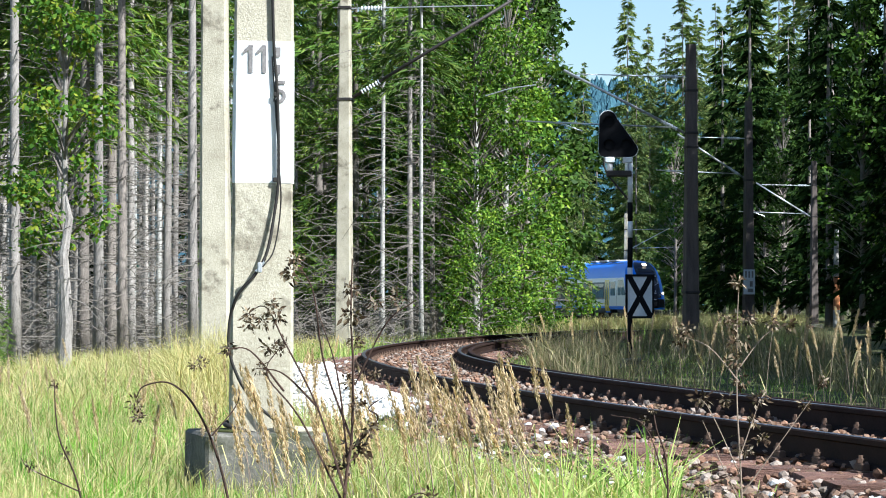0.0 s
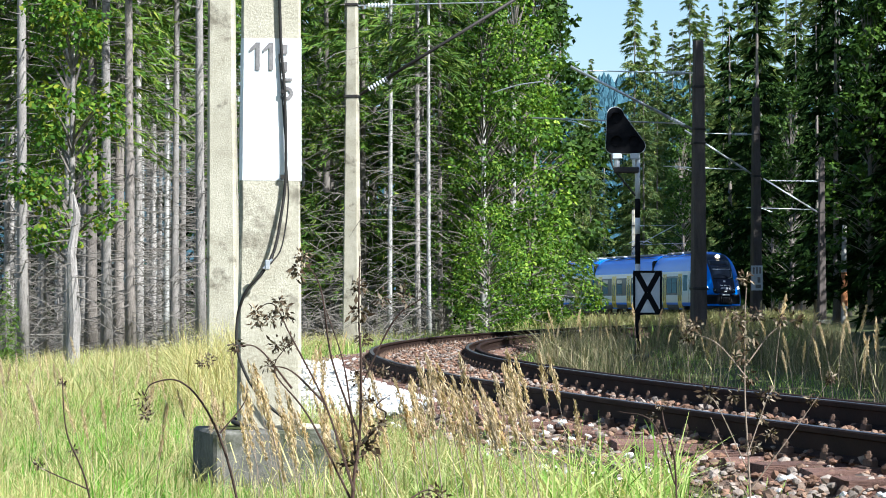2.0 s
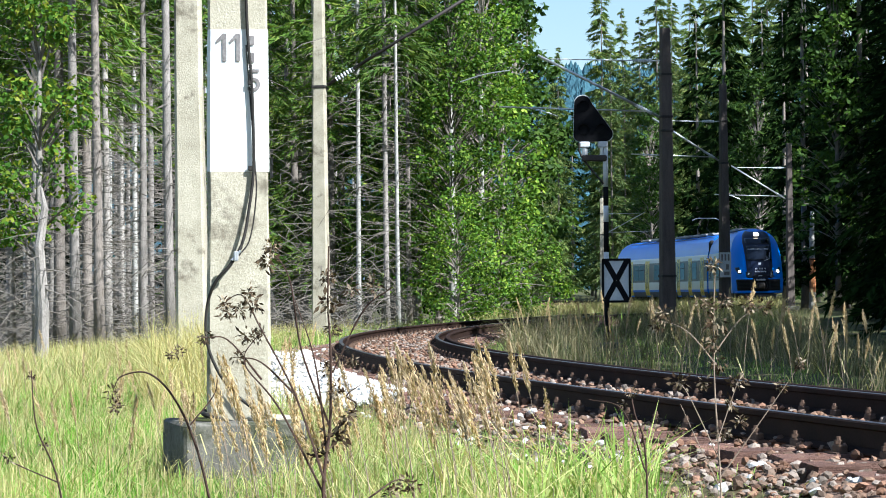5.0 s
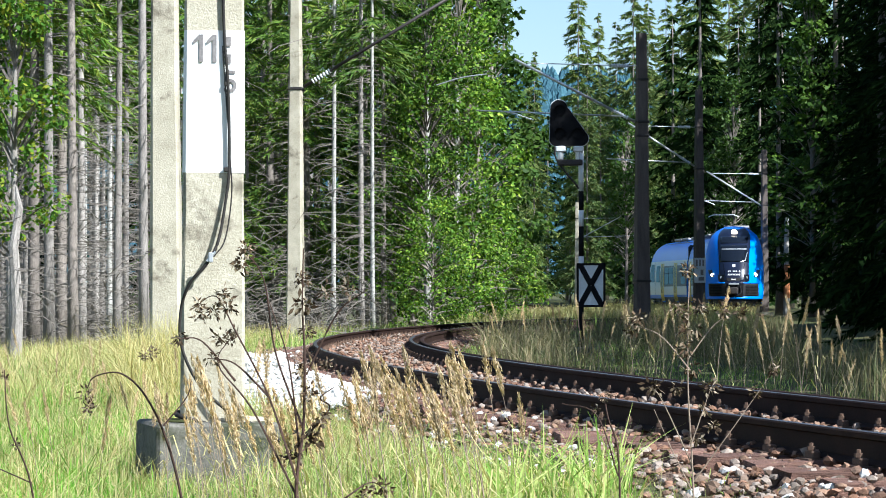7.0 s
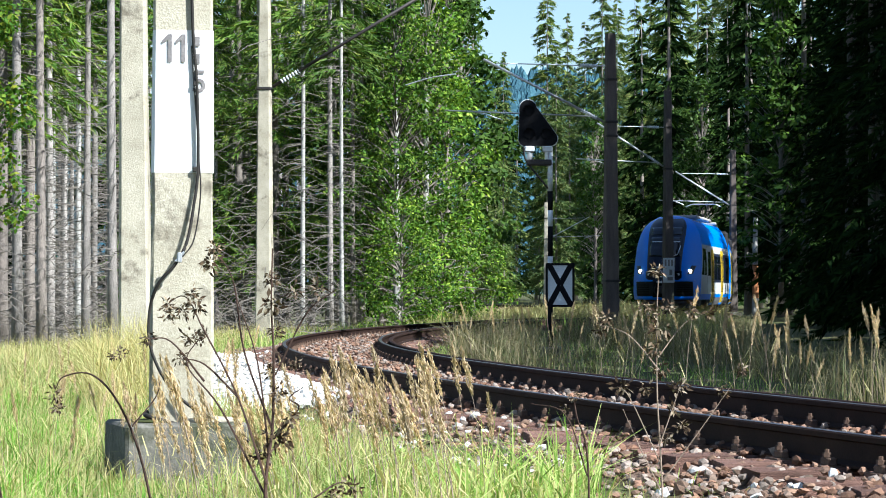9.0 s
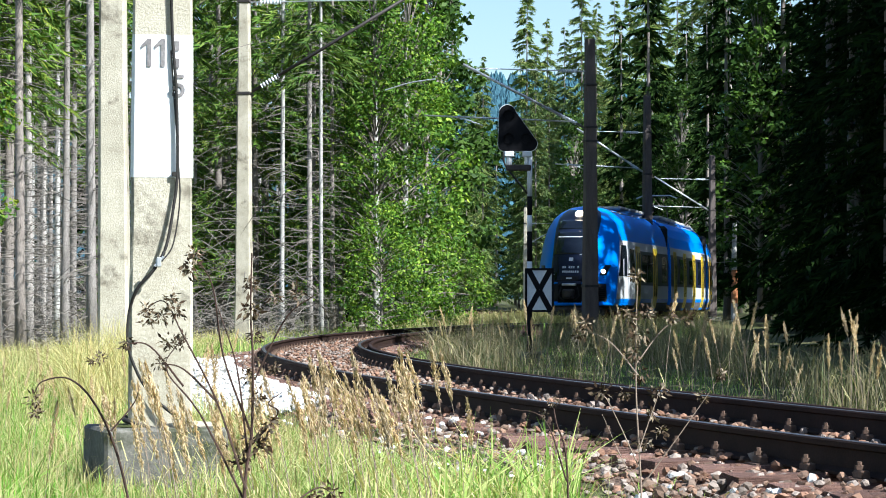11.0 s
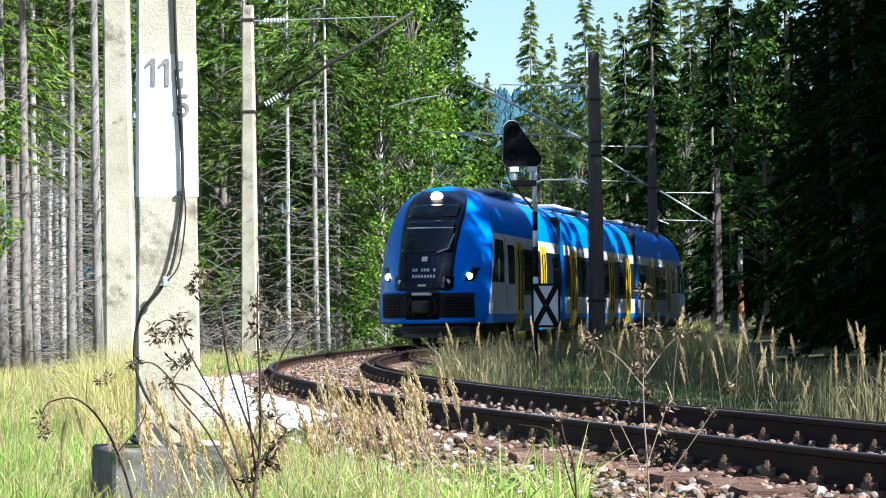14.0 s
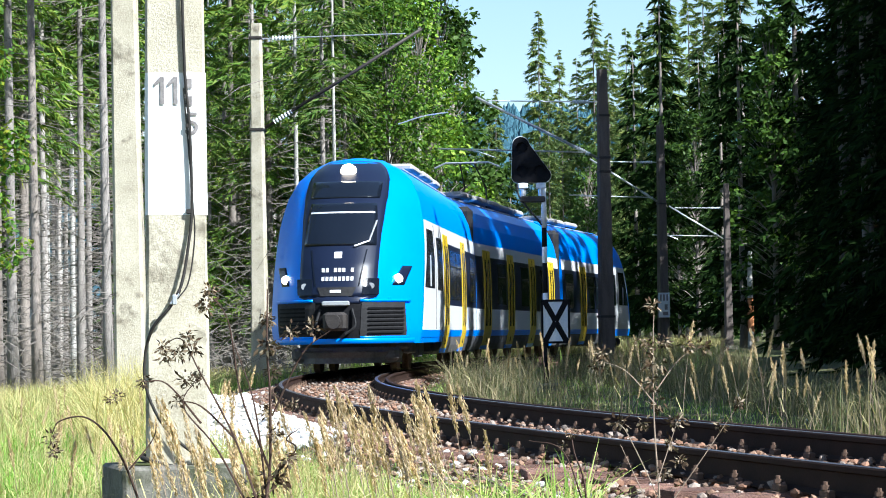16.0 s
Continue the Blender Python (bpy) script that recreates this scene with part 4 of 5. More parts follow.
    for sx in (-1, 1):
        dress_side(p, sx, CAR / 2 - 6.2, back + 0.02, [CAR / 2 - 6.9, CAR / 2 - 11.4], True)
        part("cab_panel", side_patch(sx, CAR / 2 - 6.2, CAR / 2 - 1.68, 0.80, 2.93, 0.010, 9, 0.0, -1.0), "white", p, "white cab side panel")
        part("cab_sill", side_patch(sx, CAR / 2 - 6.2, CAR / 2 - 1.68, 0.66, 0.80, 0.010), "blue", p)
        part("service_window", side_patch(sx, CAR / 2 - 5.95, CAR / 2 - 4.8, 1.6, 2.66, 0.018), "screen", p, "dark side window behind the cab")
        part("panel_joint", side_patch(sx, CAR / 2 - 4.42, CAR / 2 - 4.38, 0.82, 2.9, 0.014), "under", p)
        part("cab_window", side_patch(sx, CAR / 2 - 4.1, CAR / 2 - 2.1, 1.62, 2.76, 0.018, 7, 0.0, -0.8), "screen", p, "slanted dark cab side window")
        part("cab_grille", side_patch(sx, CAR / 2 - 3.3, CAR / 2 - 3.15, 1.65, 2.25, 0.024), "plate", p, "pale window bar")
    roof_kit(p, back + 0.3, CAR / 2 - 4.2, 3)
    bogie(p, CAR / 2 - 4.1)
    bogie(p, back + 1.0)
    part("under_box", Geo().box((0, -1.7, 0.5), (2.3, 5.4, 0.4), 0, 0.06), "under", p, "underfloor equipment boxes")
    part("gangway", Geo().box((0, back - 0.22, 2.2), (2.72, 0.4, 3.2), 0, 0.12), "rubber", p, "black gangway bellows")
    return p


def middle_car():
    p = holder("railcar", pose(0, 0, 0), "blue middle car of an electric train with black window band", "train car", "cars of the train")
    e = CAR / 2 - 0.25
    part("body", car_shell(e, -e, False), "blue", p, "glossy blue body shell")
    for sx in (-1, 1):
        dress_side(p, sx, e - 0.02, -e + 0.02, [5.8, 1.95, -1.95, -5.8], False)
    roof_kit(p, -e + 0.3, e, 8)
    bogie(p, e - 1.0)
    bogie(p, -e + 1.0)
    part("under_box", Geo().box((0, 0, 0.5), (2.3, 7.6, 0.4), 0, 0.06), "under", p, "underfloor equipment boxes")
    part("gangway", Geo().box((0, -e - 0.22, 2.2), (2.72, 0.4, 3.2), 0, 0.12), "rubber", p, "black gangway bellows")
    pan = part("pantograph", Geo().tube([(-0.55, 0.4, 4.15), (-0.3, -1.1, 4.75), (-0.2, 0.2, 5.35)], 0.03, 6).tube([(0.55, 0.4, 4.15), (0.3, -1.1, 4.75), (0.2, 0.2, 5.35)], 0.03, 6), "dark_steel", p, "raised pantograph")
    part("collector_bow", Geo().tube([(-0.9, 0.2, 5.25), (-0.6, 0.2, 5.38), (0.6, 0.2, 5.38), (0.9, 0.2, 5.25)], 0.03, 6), "zinc", pan, "collector bow")
    return p


front_car, mid_car = cab_car(), middle_car()
rear_car = copy_thing(front_car, pose(0, 0, 0))


def nose_s(t):
    """Where the top lamp is along the track."""
    return float(np.interp(t, [0, 2.5, 3.5, 6, 7, 8, 9.5, 12, 13, 14, 15, 16], [174.9, 152.4, 142.9, 120.6, 112.0, 103.7, 91.0, 69.5, 60.8, 52.2, 43.6, 34.6]))


def car_pose(s, reverse=False):
    a, _ = on_track(s - 5.4)
    b, _ = on_track(s + 5.4)
    d = (b - a) if reverse else (a - b)
    c, _ = on_track(s)
    c = (a + b) / 2 * 0.5 + c * 0.5
    drift = float(np.interp(s, [36, 46, 56], [0.14, 0.1, 0.0]))
    c += drift * Vector((-d.y, d.x, 0)).normalized() * (-1 if reverse else 1)
    return pose(c.x, c.y, 0, 0, 0, math.degrees(math.atan2(-d.x, d.y)))


def motions():
    times = [0.5 * i for i in range(33)]
    for car, back, rev in ((front_car, CAR / 2 - 1.7, False), (mid_car, CAR * 1.5 - 1.7, False), (rear_car, CAR * 2.5 - 1.7, True)):
        walk(car, [(t, car_pose(nose_s(t) + back, rev)) for t in times])


# ------------------------------------------------------------------ trees
def trunk_geo(h, r0, r, bend=0.1, sides=9, rows=12):
    k = np.linspace(0, 1, rows)
    a, b = r.uniform(-bend, bend, 2)
    pts = np.stack([a * np.sin(k * 3) * h * 0.05, b * np.sin(k * 2.3 + 1) * h * 0.05 - b * math.sin(1) * h * 0.05, k * h], 1)
    rad = r0 * (1 - k) ** 0.75 + 0.012
    rad[0] *= 1.35
    return Geo().tube(pts, rad, sides), pts


def diamonds(base, along, side, length, width):
    """Narrow leaf-shaped quads."""
    tip = base + along * length[:, None]
    mid = base + along * (length * 0.45)[:, None]
    return np.stack([base, mid - side * width[:, None] / 2, tip, mid + side * width[:, None] / 2], 1)


def unit(v):
    return v / (np.linalg.norm(v, axis=-1, keepdims=True) + 1e-9)


def spruce_crown(r, h, base, reach, branches, twigs, size=0.4, wide=0.09, skirt=1.0):
    """Drooping whorled branches hung with needle sprays."""
    g = Geo()
    wood = Geo()
    k = np.sort(r.uniform(0, 1, branches) ** 1.15)
    for kk in k:
        z = base + (h - base) * kk
        ln = reach * (1 - kk) ** 0.75 * r.uniform(0.6, 1.1) + 0.12
        if kk < 0.12:
            ln *= skirt
        az = r.uniform(0, 2 * math.pi)
        out = np.array([math.cos(az), math.sin(az), 0])
        cross = np.array([-out[1], out[0], 0])
        n = max(4, int(twigs * (0.35 + 0.65 * ln / reach)))
        t = r.uniform(0.12, 1.0, n)
        p = np.outer(t * ln, out) + np.stack([0 * t, 0 * t, z + 0.12 * ln * t - 0.42 * ln * t * t], 1)
        sgn = r.choice([-1, 1], n)
        d = unit(out[None] * r.uniform(0.3, 1.0, n)[:, None] + cross[None] * (sgn * r.uniform(0.2, 1.0, n))[:, None] + np.array([0, 0, 1.0])[None] * r.uniform(-1.1, 0.05, n)[:, None])
        sd = unit(np.cross(d, r.normal(0, 1, (n, 3))))
        le = size * r.uniform(0.5, 1.2, n) * (0.5 + 0.5 * min(1, ln))
        wd = (wide * r.uniform(0.9, 1.7, n) / 2)[:, None]
        g.tris(np.stack([p - sd * wd, p + sd * wd, p + d * le[:, None]], 1))
        tt = np.array([0, 0.5, 1.0])
        wood.tube(np.outer(tt * ln, out) + np.stack([0 * tt, 0 * tt, z + 0.12 * ln * tt - 0.42 * ln * tt * tt], 1), [0.02, 0.013, 0.005], 3, False)
    return g, wood


def dead_twigs(r, z0, z1, r0, n, reach=1.0):
    g = Geo()
    for _ in range(n):
        z = r.uniform(z0, z1)
        az = r.uniform(0, 6.28)
        ln = reach * r.uniform(0.3, 1.3)
        out = np.array([math.cos(az), math.sin(az), 0])
        dz = r.uniform(-0.5, 0.15)
        side = np.array([-out[1], out[0], 0]) * r.normal(0, 0.18)
        pts = [out * r0 * 0.6 + (0, 0, z), out * ln * 0.55 + side * ln * 0.3 + np.array((0, 0, z + dz * ln * 0.3)), (out + side) * ln + np.array((0, 0, z + dz * ln))]
        g.tube(pts, [0.012, 0.009, 0.004], 3, False)
        if r.uniform() < 0.5:
            e = pts[1] + (pts[2] - pts[1]) * 0.3
            g.tube([e, e + np.array([r.normal(0, 0.15), r.normal(0, 0.15), r.uniform(-0.3, 0.0)]) * ln], [0.006, 0.003], 3, False)
    return g


def leaf_crown(r, blobs, per, size, flat=0.5):
    """Loose clumps of leaves on fine twigs: blobs are (centre, radius)."""
    g = Geo()
    for c, rad in blobs:
        n = int(per * rad ** 2)
        d = unit(r.normal(0, 1, (n, 3)))
        p = np.array(c) + d * (rad * r.uniform(0.25, 1.0, n) ** 0.45)[:, None] * np.array([1, 1, 0.7])
        nrm = unit(d * 0.6 + np.array([0, 0, flat]) + r.normal(0, 0.45, (n, 3)))
        a = unit(np.cross(nrm, r.normal(0, 1, (n, 3))))
        b = np.cross(nrm, a)
        s = size * r.uniform(0.6, 1.3, n)
        g.quads(diamonds(p, a, b, s, s * 0.62))
    return g


def make_tree(name, label, category, group, trunk, bark, crown=None, crown_mat="", wood=None, wood_mat="twig", extra=None):
    p = holder(name, pose(0, 0, 0), label, category, group)
    part("trunk", trunk, bark, p, smooth=True)
    if crown is not None:
        tagged(part("crown", crown, crown_mat, p), kind="stuff")
    if wood is not None:
        tagged(part("branchwork", wood, wood_mat, p), kind="stuff")
    if extra is not None:
        tagged(part("brushwood", extra, "twig", p), kind="stuff")
    return p


R = np.random.default_rng(21)
PROTO = {}


def bare_spruce(key, h, r0, base, bark, twigs, reach=2.2):
    """Tall forest-edge spruce: a bare trunk with dead twigs, green only high up."""
    t, _ = trunk_geo(h, r0, R, 0.12)
    c, w = spruce_crown(R, h, base, reach, 84, 46, 0.46, 0.06)
    PROTO[key] = make_tree("spruce_tree", "tall spruce with bare grey trunk and dead twigs", "tree", "forest trees", t, bark, c, "needle_lit", w, "twig", dead_twigs(R, 0.3, base + 2, r0, twigs))


def full_spruce(key, h, r0, base, reach, mat, branches=170, twigs=40, label="dense spruce with drooping branches, its green darkened as in shade", size=0.5, wide=0.12):
    t, _ = trunk_geo(h, r0, R, 0.06)
    c, w = spruce_crown(R, h, base, reach, branches, twigs, size, wide)
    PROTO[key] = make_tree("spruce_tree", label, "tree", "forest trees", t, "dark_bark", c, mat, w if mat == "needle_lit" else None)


def broadleaf(key, h, r0, spread, base, mat, n_blobs, per, size, label, bark="dark_bark"):
    t, pts = trunk_geo(h, r0, R, 0.15)
    wood, blobs = Geo(), []
    for i in range(n_blobs):
        k = R.uniform(0, 1)
        z = base + (h - base) * k
        ln = spread * (1 - 0.75 * k ** 1.6) * R.uniform(0.35, 1.0)
        az = R.uniform(0, 6.28)
        e = np.array([math.cos(az) * ln, math.sin(az) * ln, z + R.uniform(-0.1, 0.35) * ln])
        s = np.array([np.interp(z * 0.85, pts[:, 2], pts[:, 0]), np.interp(z * 0.85, pts[:, 2], pts[:, 1]), z * 0.85])
        wood.tube(bezier([s, (s + e) / 2 + (0, 0, 0.12 * ln), e], 2), np.linspace(0.035, 0.006, 5), 3, False)
        blobs.append((e, R.uniform(0.35, 0.8) * (0.55 + 0.11 * spread)))
    PROTO[key] = make_tree("broadleaf_tree", label, "tree", "forest trees", t, bark, leaf_crown(R, blobs, per, size), mat, wood, "dark_bark")


bare_spruce("bare_a", 24, 0.105, 11, "bark", 190)
bare_spruce("bare_b", 22, 0.085, 9.5, "bark", 170, 1.8)
bare_spruce("bare_c", 25, 0.11, 12, "dark_bark", 200)
bare_spruce("bare_d", 21, 0.07, 9, "birch", 130, 1.6)
full_spruce("green_a", 19, 0.16, 2.2, 2.6, "needle_lit", 180, 74, "spruce with light green drooping sprays", 0.36, 0.05)
full_spruce("green_b", 16, 0.13, 3.0, 2.0, "needle_lit", 160, 68, "slim spruce with light green sprays", 0.36, 0.05)
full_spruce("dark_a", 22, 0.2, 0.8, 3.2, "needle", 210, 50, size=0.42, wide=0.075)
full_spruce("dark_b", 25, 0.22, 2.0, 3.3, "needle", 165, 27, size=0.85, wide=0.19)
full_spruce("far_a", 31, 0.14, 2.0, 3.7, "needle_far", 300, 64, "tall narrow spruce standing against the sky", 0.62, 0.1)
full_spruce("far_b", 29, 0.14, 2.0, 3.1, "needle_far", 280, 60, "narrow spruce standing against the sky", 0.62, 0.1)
broadleaf("beech", 13, 0.13, 2.9, 0.7, "leaf", 150, 300, 0.16, "young beech with bright green leaves at the bend", "birch")
broadleaf("bush", 6, 0.06, 2.2, 0.3, "leaf", 70, 290, 0.15, "bushy young tree with bright green leaves")
full_spruce("green_high", 21, 0.14, 5.4, 2.6, "needle_lit", 180, 74, "spruce with light green sprays above a bare stem", 0.36, 0.05)
broadleaf("maple", 8.5, 0.08, 1.35, 2.4, "maple", 48, 560, 0.13, "young maple with yellow-green leaves at the edge of the wood", "bark")
broadleaf("alder", 17, 0.15, 3.0, 3.0, "leaf_dark", 120, 150, 0.3, "broadleaf tree with deep green leaves")

placed = []


def plant(key, x, y, turn=None, size=1.0, sink=0.08):
    """Sets the first copy in place, then copies it."""
    m = Matrix.Translation((x, y, gz(x, y) - sink)) @ Matrix.Rotation(R.uniform(0, 6.28) if turn is None else turn, 4, "Z")
    ob = PROTO[key]
    if key in placed:
        ob = copy_thing(ob, m)
        ob.scale = (size, size, size)
    else:
        placed.append(key)
        ob.matrix_basis = m
        ob.scale = (size, size, size)
    return ob


# edge of the left wood: (bearing, distance, kind)
for b, d, key, k in ((-0.190, 52, "bare_a", 1), (-0.172, 58, "bare_b", 1), (-0.1566, 58, "bare_a", 1.05), (-0.1527, 66, "bare_b", 1.0), (-0.147, 57, "bare_c", 0.95), (-0.1428, 84, "bare_d", 1), (-0.138, 80, "bare_b", 0.9), (-0.1287, 74, "bare_b", 1), (-0.1188, 55, "bare_a", 0.95), (-0.207, 60, "bare_c", 1),
                     (-0.0437, 84, "bare_d", 1.1), (-0.0324, 80, "bare_b", 1.0), (-0.0302, 96, "bare_a", 0.9), (-0.0279, 78, "bare_d", 0.9), (-0.0234, 88, "bare_c", 0.8), (-0.061, 90, "bare_b", 0.9), (-0.070, 98, "bare_c", 1), (-0.084, 88, "bare_b", 0.9), (-0.078, 100, "bare_d", 1), (-0.095, 90, "bare_a", 1)):
    plant(key, b * d, d, size=k)
r2 = np.random.default_rng(33)
for i in range(26):
    d = r2.uniform(62, 112)
    b = r2.uniform(-0.215, -0.105)
    plant(["bare_a", "bare_b", "bare_d", "bare_b"][int(r2.integers(4))], b * d, d, size=r2.uniform(0.85, 1.1))
for i in range(22):
    d = r2.uniform(135, 175)
    plant(["dark_b", "dark_b", "dark_b", "bare_c"][int(r2.integers(4))], r2.uniform(-0.225, 0.02) * d, d, size=r2.uniform(0.9, 1.15))
for i in range(40):
    d = r2.uniform(86, 140)
    b = r2.uniform(-0.215, -0.015)
    kinds = ["bare_a", "bare_b", "bare_c", "bare_d", "bare_b"] if b < -0.1 else ["bare_b", "green_a", "green_b", "green_a", "bare_d"]
    plant(kinds[int(r2.integers(5))], b * d, d, size=r2.uniform(0.85, 1.15))
for b, d, key, k in ((-0.171, 49, "maple", 1.0), (-0.163, 60, "green_high", 1.0), (-0.152, 66, "green_high", 1.0), (-0.19, 64, "green_high", 1.0), (-0.197, 46, "green_b", 0.13), (-0.193, 44, "green_b", 0.1),  (-0.05, 100, "green_a", 1.0), (-0.06, 110, "green_a", 1.1), (-0.04, 108, "green_b", 1.1), (-0.03, 104, "green_a", 1.0), (-0.072, 118, "green_a", 1.1), (-0.09, 120, "green_b", 1.2), (-0.02, 100, "alder", 1.0)):
    plant(key, b * d, d, size=k)
# broad trees inside the bend
for b, d, key, k in ((-0.006, 88, "beech", 1.0), (0.006, 92, "beech", 1.05), (0.014, 98, "alder", 0.95), (-0.004, 84, "bush", 0.75), (0.012, 90, "bush", 0.8), (0.022, 96, "bush", 0.8), (0.0, 104, "alder", 1.05), (-0.012, 96, "green_a", 0.9), (0.02, 120, "alder", 1.0), (0.024, 135, "green_a", 1.0)):
    plant(key, b * d, d, size=k)
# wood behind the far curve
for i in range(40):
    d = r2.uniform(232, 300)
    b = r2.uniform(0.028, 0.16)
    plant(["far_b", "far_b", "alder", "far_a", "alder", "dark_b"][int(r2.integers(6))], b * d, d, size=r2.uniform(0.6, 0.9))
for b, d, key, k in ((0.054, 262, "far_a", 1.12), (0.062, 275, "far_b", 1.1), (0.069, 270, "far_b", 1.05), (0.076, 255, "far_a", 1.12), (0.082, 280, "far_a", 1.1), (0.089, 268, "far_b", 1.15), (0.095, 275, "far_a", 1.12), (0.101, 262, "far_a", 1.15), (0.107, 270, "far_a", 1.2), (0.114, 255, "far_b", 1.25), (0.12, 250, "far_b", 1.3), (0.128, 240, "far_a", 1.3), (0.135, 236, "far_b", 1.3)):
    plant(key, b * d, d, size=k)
for i in range(18):
    d = 312 + 8 * math.sin(i * 2.3)
    plant("dark_b", (0.026 + 0.0078 * i) * d, d, size=0.95 + 0.15 * math.sin(i * 1.7))
# wood inside the right-hand curve, beyond the poles
for i in range(40):
    s = r2.uniform(104, 200)
    p, h = on_track(s, r2.uniform(5.0, 26))
    plant(["dark_b", "dark_b", "dark_b", "alder"][int(r2.integers(4))], p.x, p.y, size=r2.uniform(0.85, 1.15))
# dark wood close on the right of the line
count = 0
while count < 28:
    d = r2.uniform(36, 104)
    x = 0.139 * d + r2.uniform(2.9, 16)
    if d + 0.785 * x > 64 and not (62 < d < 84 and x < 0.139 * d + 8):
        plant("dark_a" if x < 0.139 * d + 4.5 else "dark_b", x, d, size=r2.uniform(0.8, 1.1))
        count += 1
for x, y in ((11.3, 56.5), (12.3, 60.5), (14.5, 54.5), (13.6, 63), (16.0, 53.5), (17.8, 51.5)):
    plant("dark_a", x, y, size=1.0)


# unseen wood added right of and behind the camera to darken the right
for x, y in ((28, 2), (31, 10), (27, 16), (33, 22), (29, 29), (36, 33), (38, 14), (-8, -24), (-18, -18), (2, -30), (14, -34)):
    plant("dark_b", x, y, size=1.0)
# tall close-set rows, added unseen to keep the line shaded beyond the signal
r3 = np.random.default_rng(71)
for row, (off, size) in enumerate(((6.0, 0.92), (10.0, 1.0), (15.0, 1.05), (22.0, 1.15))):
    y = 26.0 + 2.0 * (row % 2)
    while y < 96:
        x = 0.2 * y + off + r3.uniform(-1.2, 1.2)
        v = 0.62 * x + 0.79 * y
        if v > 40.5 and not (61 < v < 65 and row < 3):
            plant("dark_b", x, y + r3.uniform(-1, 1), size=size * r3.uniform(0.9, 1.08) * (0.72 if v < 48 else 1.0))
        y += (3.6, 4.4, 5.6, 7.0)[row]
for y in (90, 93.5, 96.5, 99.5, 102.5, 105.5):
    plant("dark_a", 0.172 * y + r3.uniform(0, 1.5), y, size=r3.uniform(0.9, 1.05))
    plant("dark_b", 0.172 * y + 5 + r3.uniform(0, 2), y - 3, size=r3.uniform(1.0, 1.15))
# unseen spruces added past the right edge of view to shade the signal
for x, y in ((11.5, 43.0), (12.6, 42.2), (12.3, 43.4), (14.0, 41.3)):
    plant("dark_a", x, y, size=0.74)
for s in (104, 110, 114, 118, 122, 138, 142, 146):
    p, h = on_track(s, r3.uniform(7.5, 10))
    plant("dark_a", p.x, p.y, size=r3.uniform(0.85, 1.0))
# lower unseen spruces right of the line, nearer the camera, added for shade
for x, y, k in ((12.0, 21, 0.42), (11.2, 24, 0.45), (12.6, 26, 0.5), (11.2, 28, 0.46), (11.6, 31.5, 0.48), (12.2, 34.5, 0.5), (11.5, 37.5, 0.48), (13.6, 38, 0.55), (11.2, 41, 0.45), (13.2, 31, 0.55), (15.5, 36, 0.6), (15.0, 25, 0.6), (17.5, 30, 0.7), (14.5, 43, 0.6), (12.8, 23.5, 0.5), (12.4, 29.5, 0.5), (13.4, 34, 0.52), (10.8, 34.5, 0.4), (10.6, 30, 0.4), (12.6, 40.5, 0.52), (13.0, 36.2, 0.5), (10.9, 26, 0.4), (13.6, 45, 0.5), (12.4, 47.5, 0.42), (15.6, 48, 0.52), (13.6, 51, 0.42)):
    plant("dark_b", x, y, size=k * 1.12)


def orange_trunk():
    """A dead spruce stem, stripped to reddish wood low down."""
    d = 150
    x, y = 0.1367 * d, d
    p = holder("dead_stem", pose(x, y, gz(x, y) - 0.1), "dead tree stem stripped to reddish wood", "tree stump")
    part("stem", Geo().tube([(0, 0, 0), (0.02, 0, 2.3), (0.0, 0, 4.2), (0.04, 0, 6)], [0.2, 0.17, 0.15, 0.12], 10), "birch", p)
    part("stripped_wood", Geo().tube([(0.015, 0, 1.2), (0.02, 0, 2.3), (0.01, 0, 3.2)], [0.196, 0.185, 0.172], 10), "red_bark", p, "reddish stripped wood")


orange_trunk()


def broken_snag():
    x, y = -0.1705 * 46, 46.0
    p = holder("snag", pose(x, y, gz(x, y) - 0.1), "grey broken snag with a few dead twigs", "tree stump")
    part("stem", Geo().tube([(0, 0, 0), (0.05, 0, 1.2), (-0.02, 0, 2.4), (0.08, 0.02, 3.1), (0.02, 0, 3.5)], [0.13, 0.11, 0.09, 0.07, 0.02], 8), "bark", p)
    part("twigs", dead_twigs(np.random.default_rng(2), 1.0, 3.2, 0.1, 24, 0.8), "twig", p)


broken_snag()


def thicket():
    """Tangled dead branches between the trunks of the left wood."""
    r = np.random.default_rng(44)
    g = Geo()
    for _ in range(7000):
        d = r.uniform(58, 108)
        x = d * r.uniform(-0.22, -0.03)
        z = -1.4 + r.exponential(1.5)
        a, ln = r.uniform(0, 6.28), r.uniform(0.5, 1.6)
        e = np.array([math.cos(a), math.sin(a), r.normal(-0.15, 0.35)]) * ln
        p0 = np.array([x, d, z])
        g.tube([p0, p0 + e * 0.6, p0 + e + (0, 0, -0.12 * ln)], [0.011, 0.008, 0.004], 3, False)
    tagged(part("dead_thicket", g, "twig"), "tangle of dead grey branches between the trunks", "brushwood", kind="stuff")


thicket()


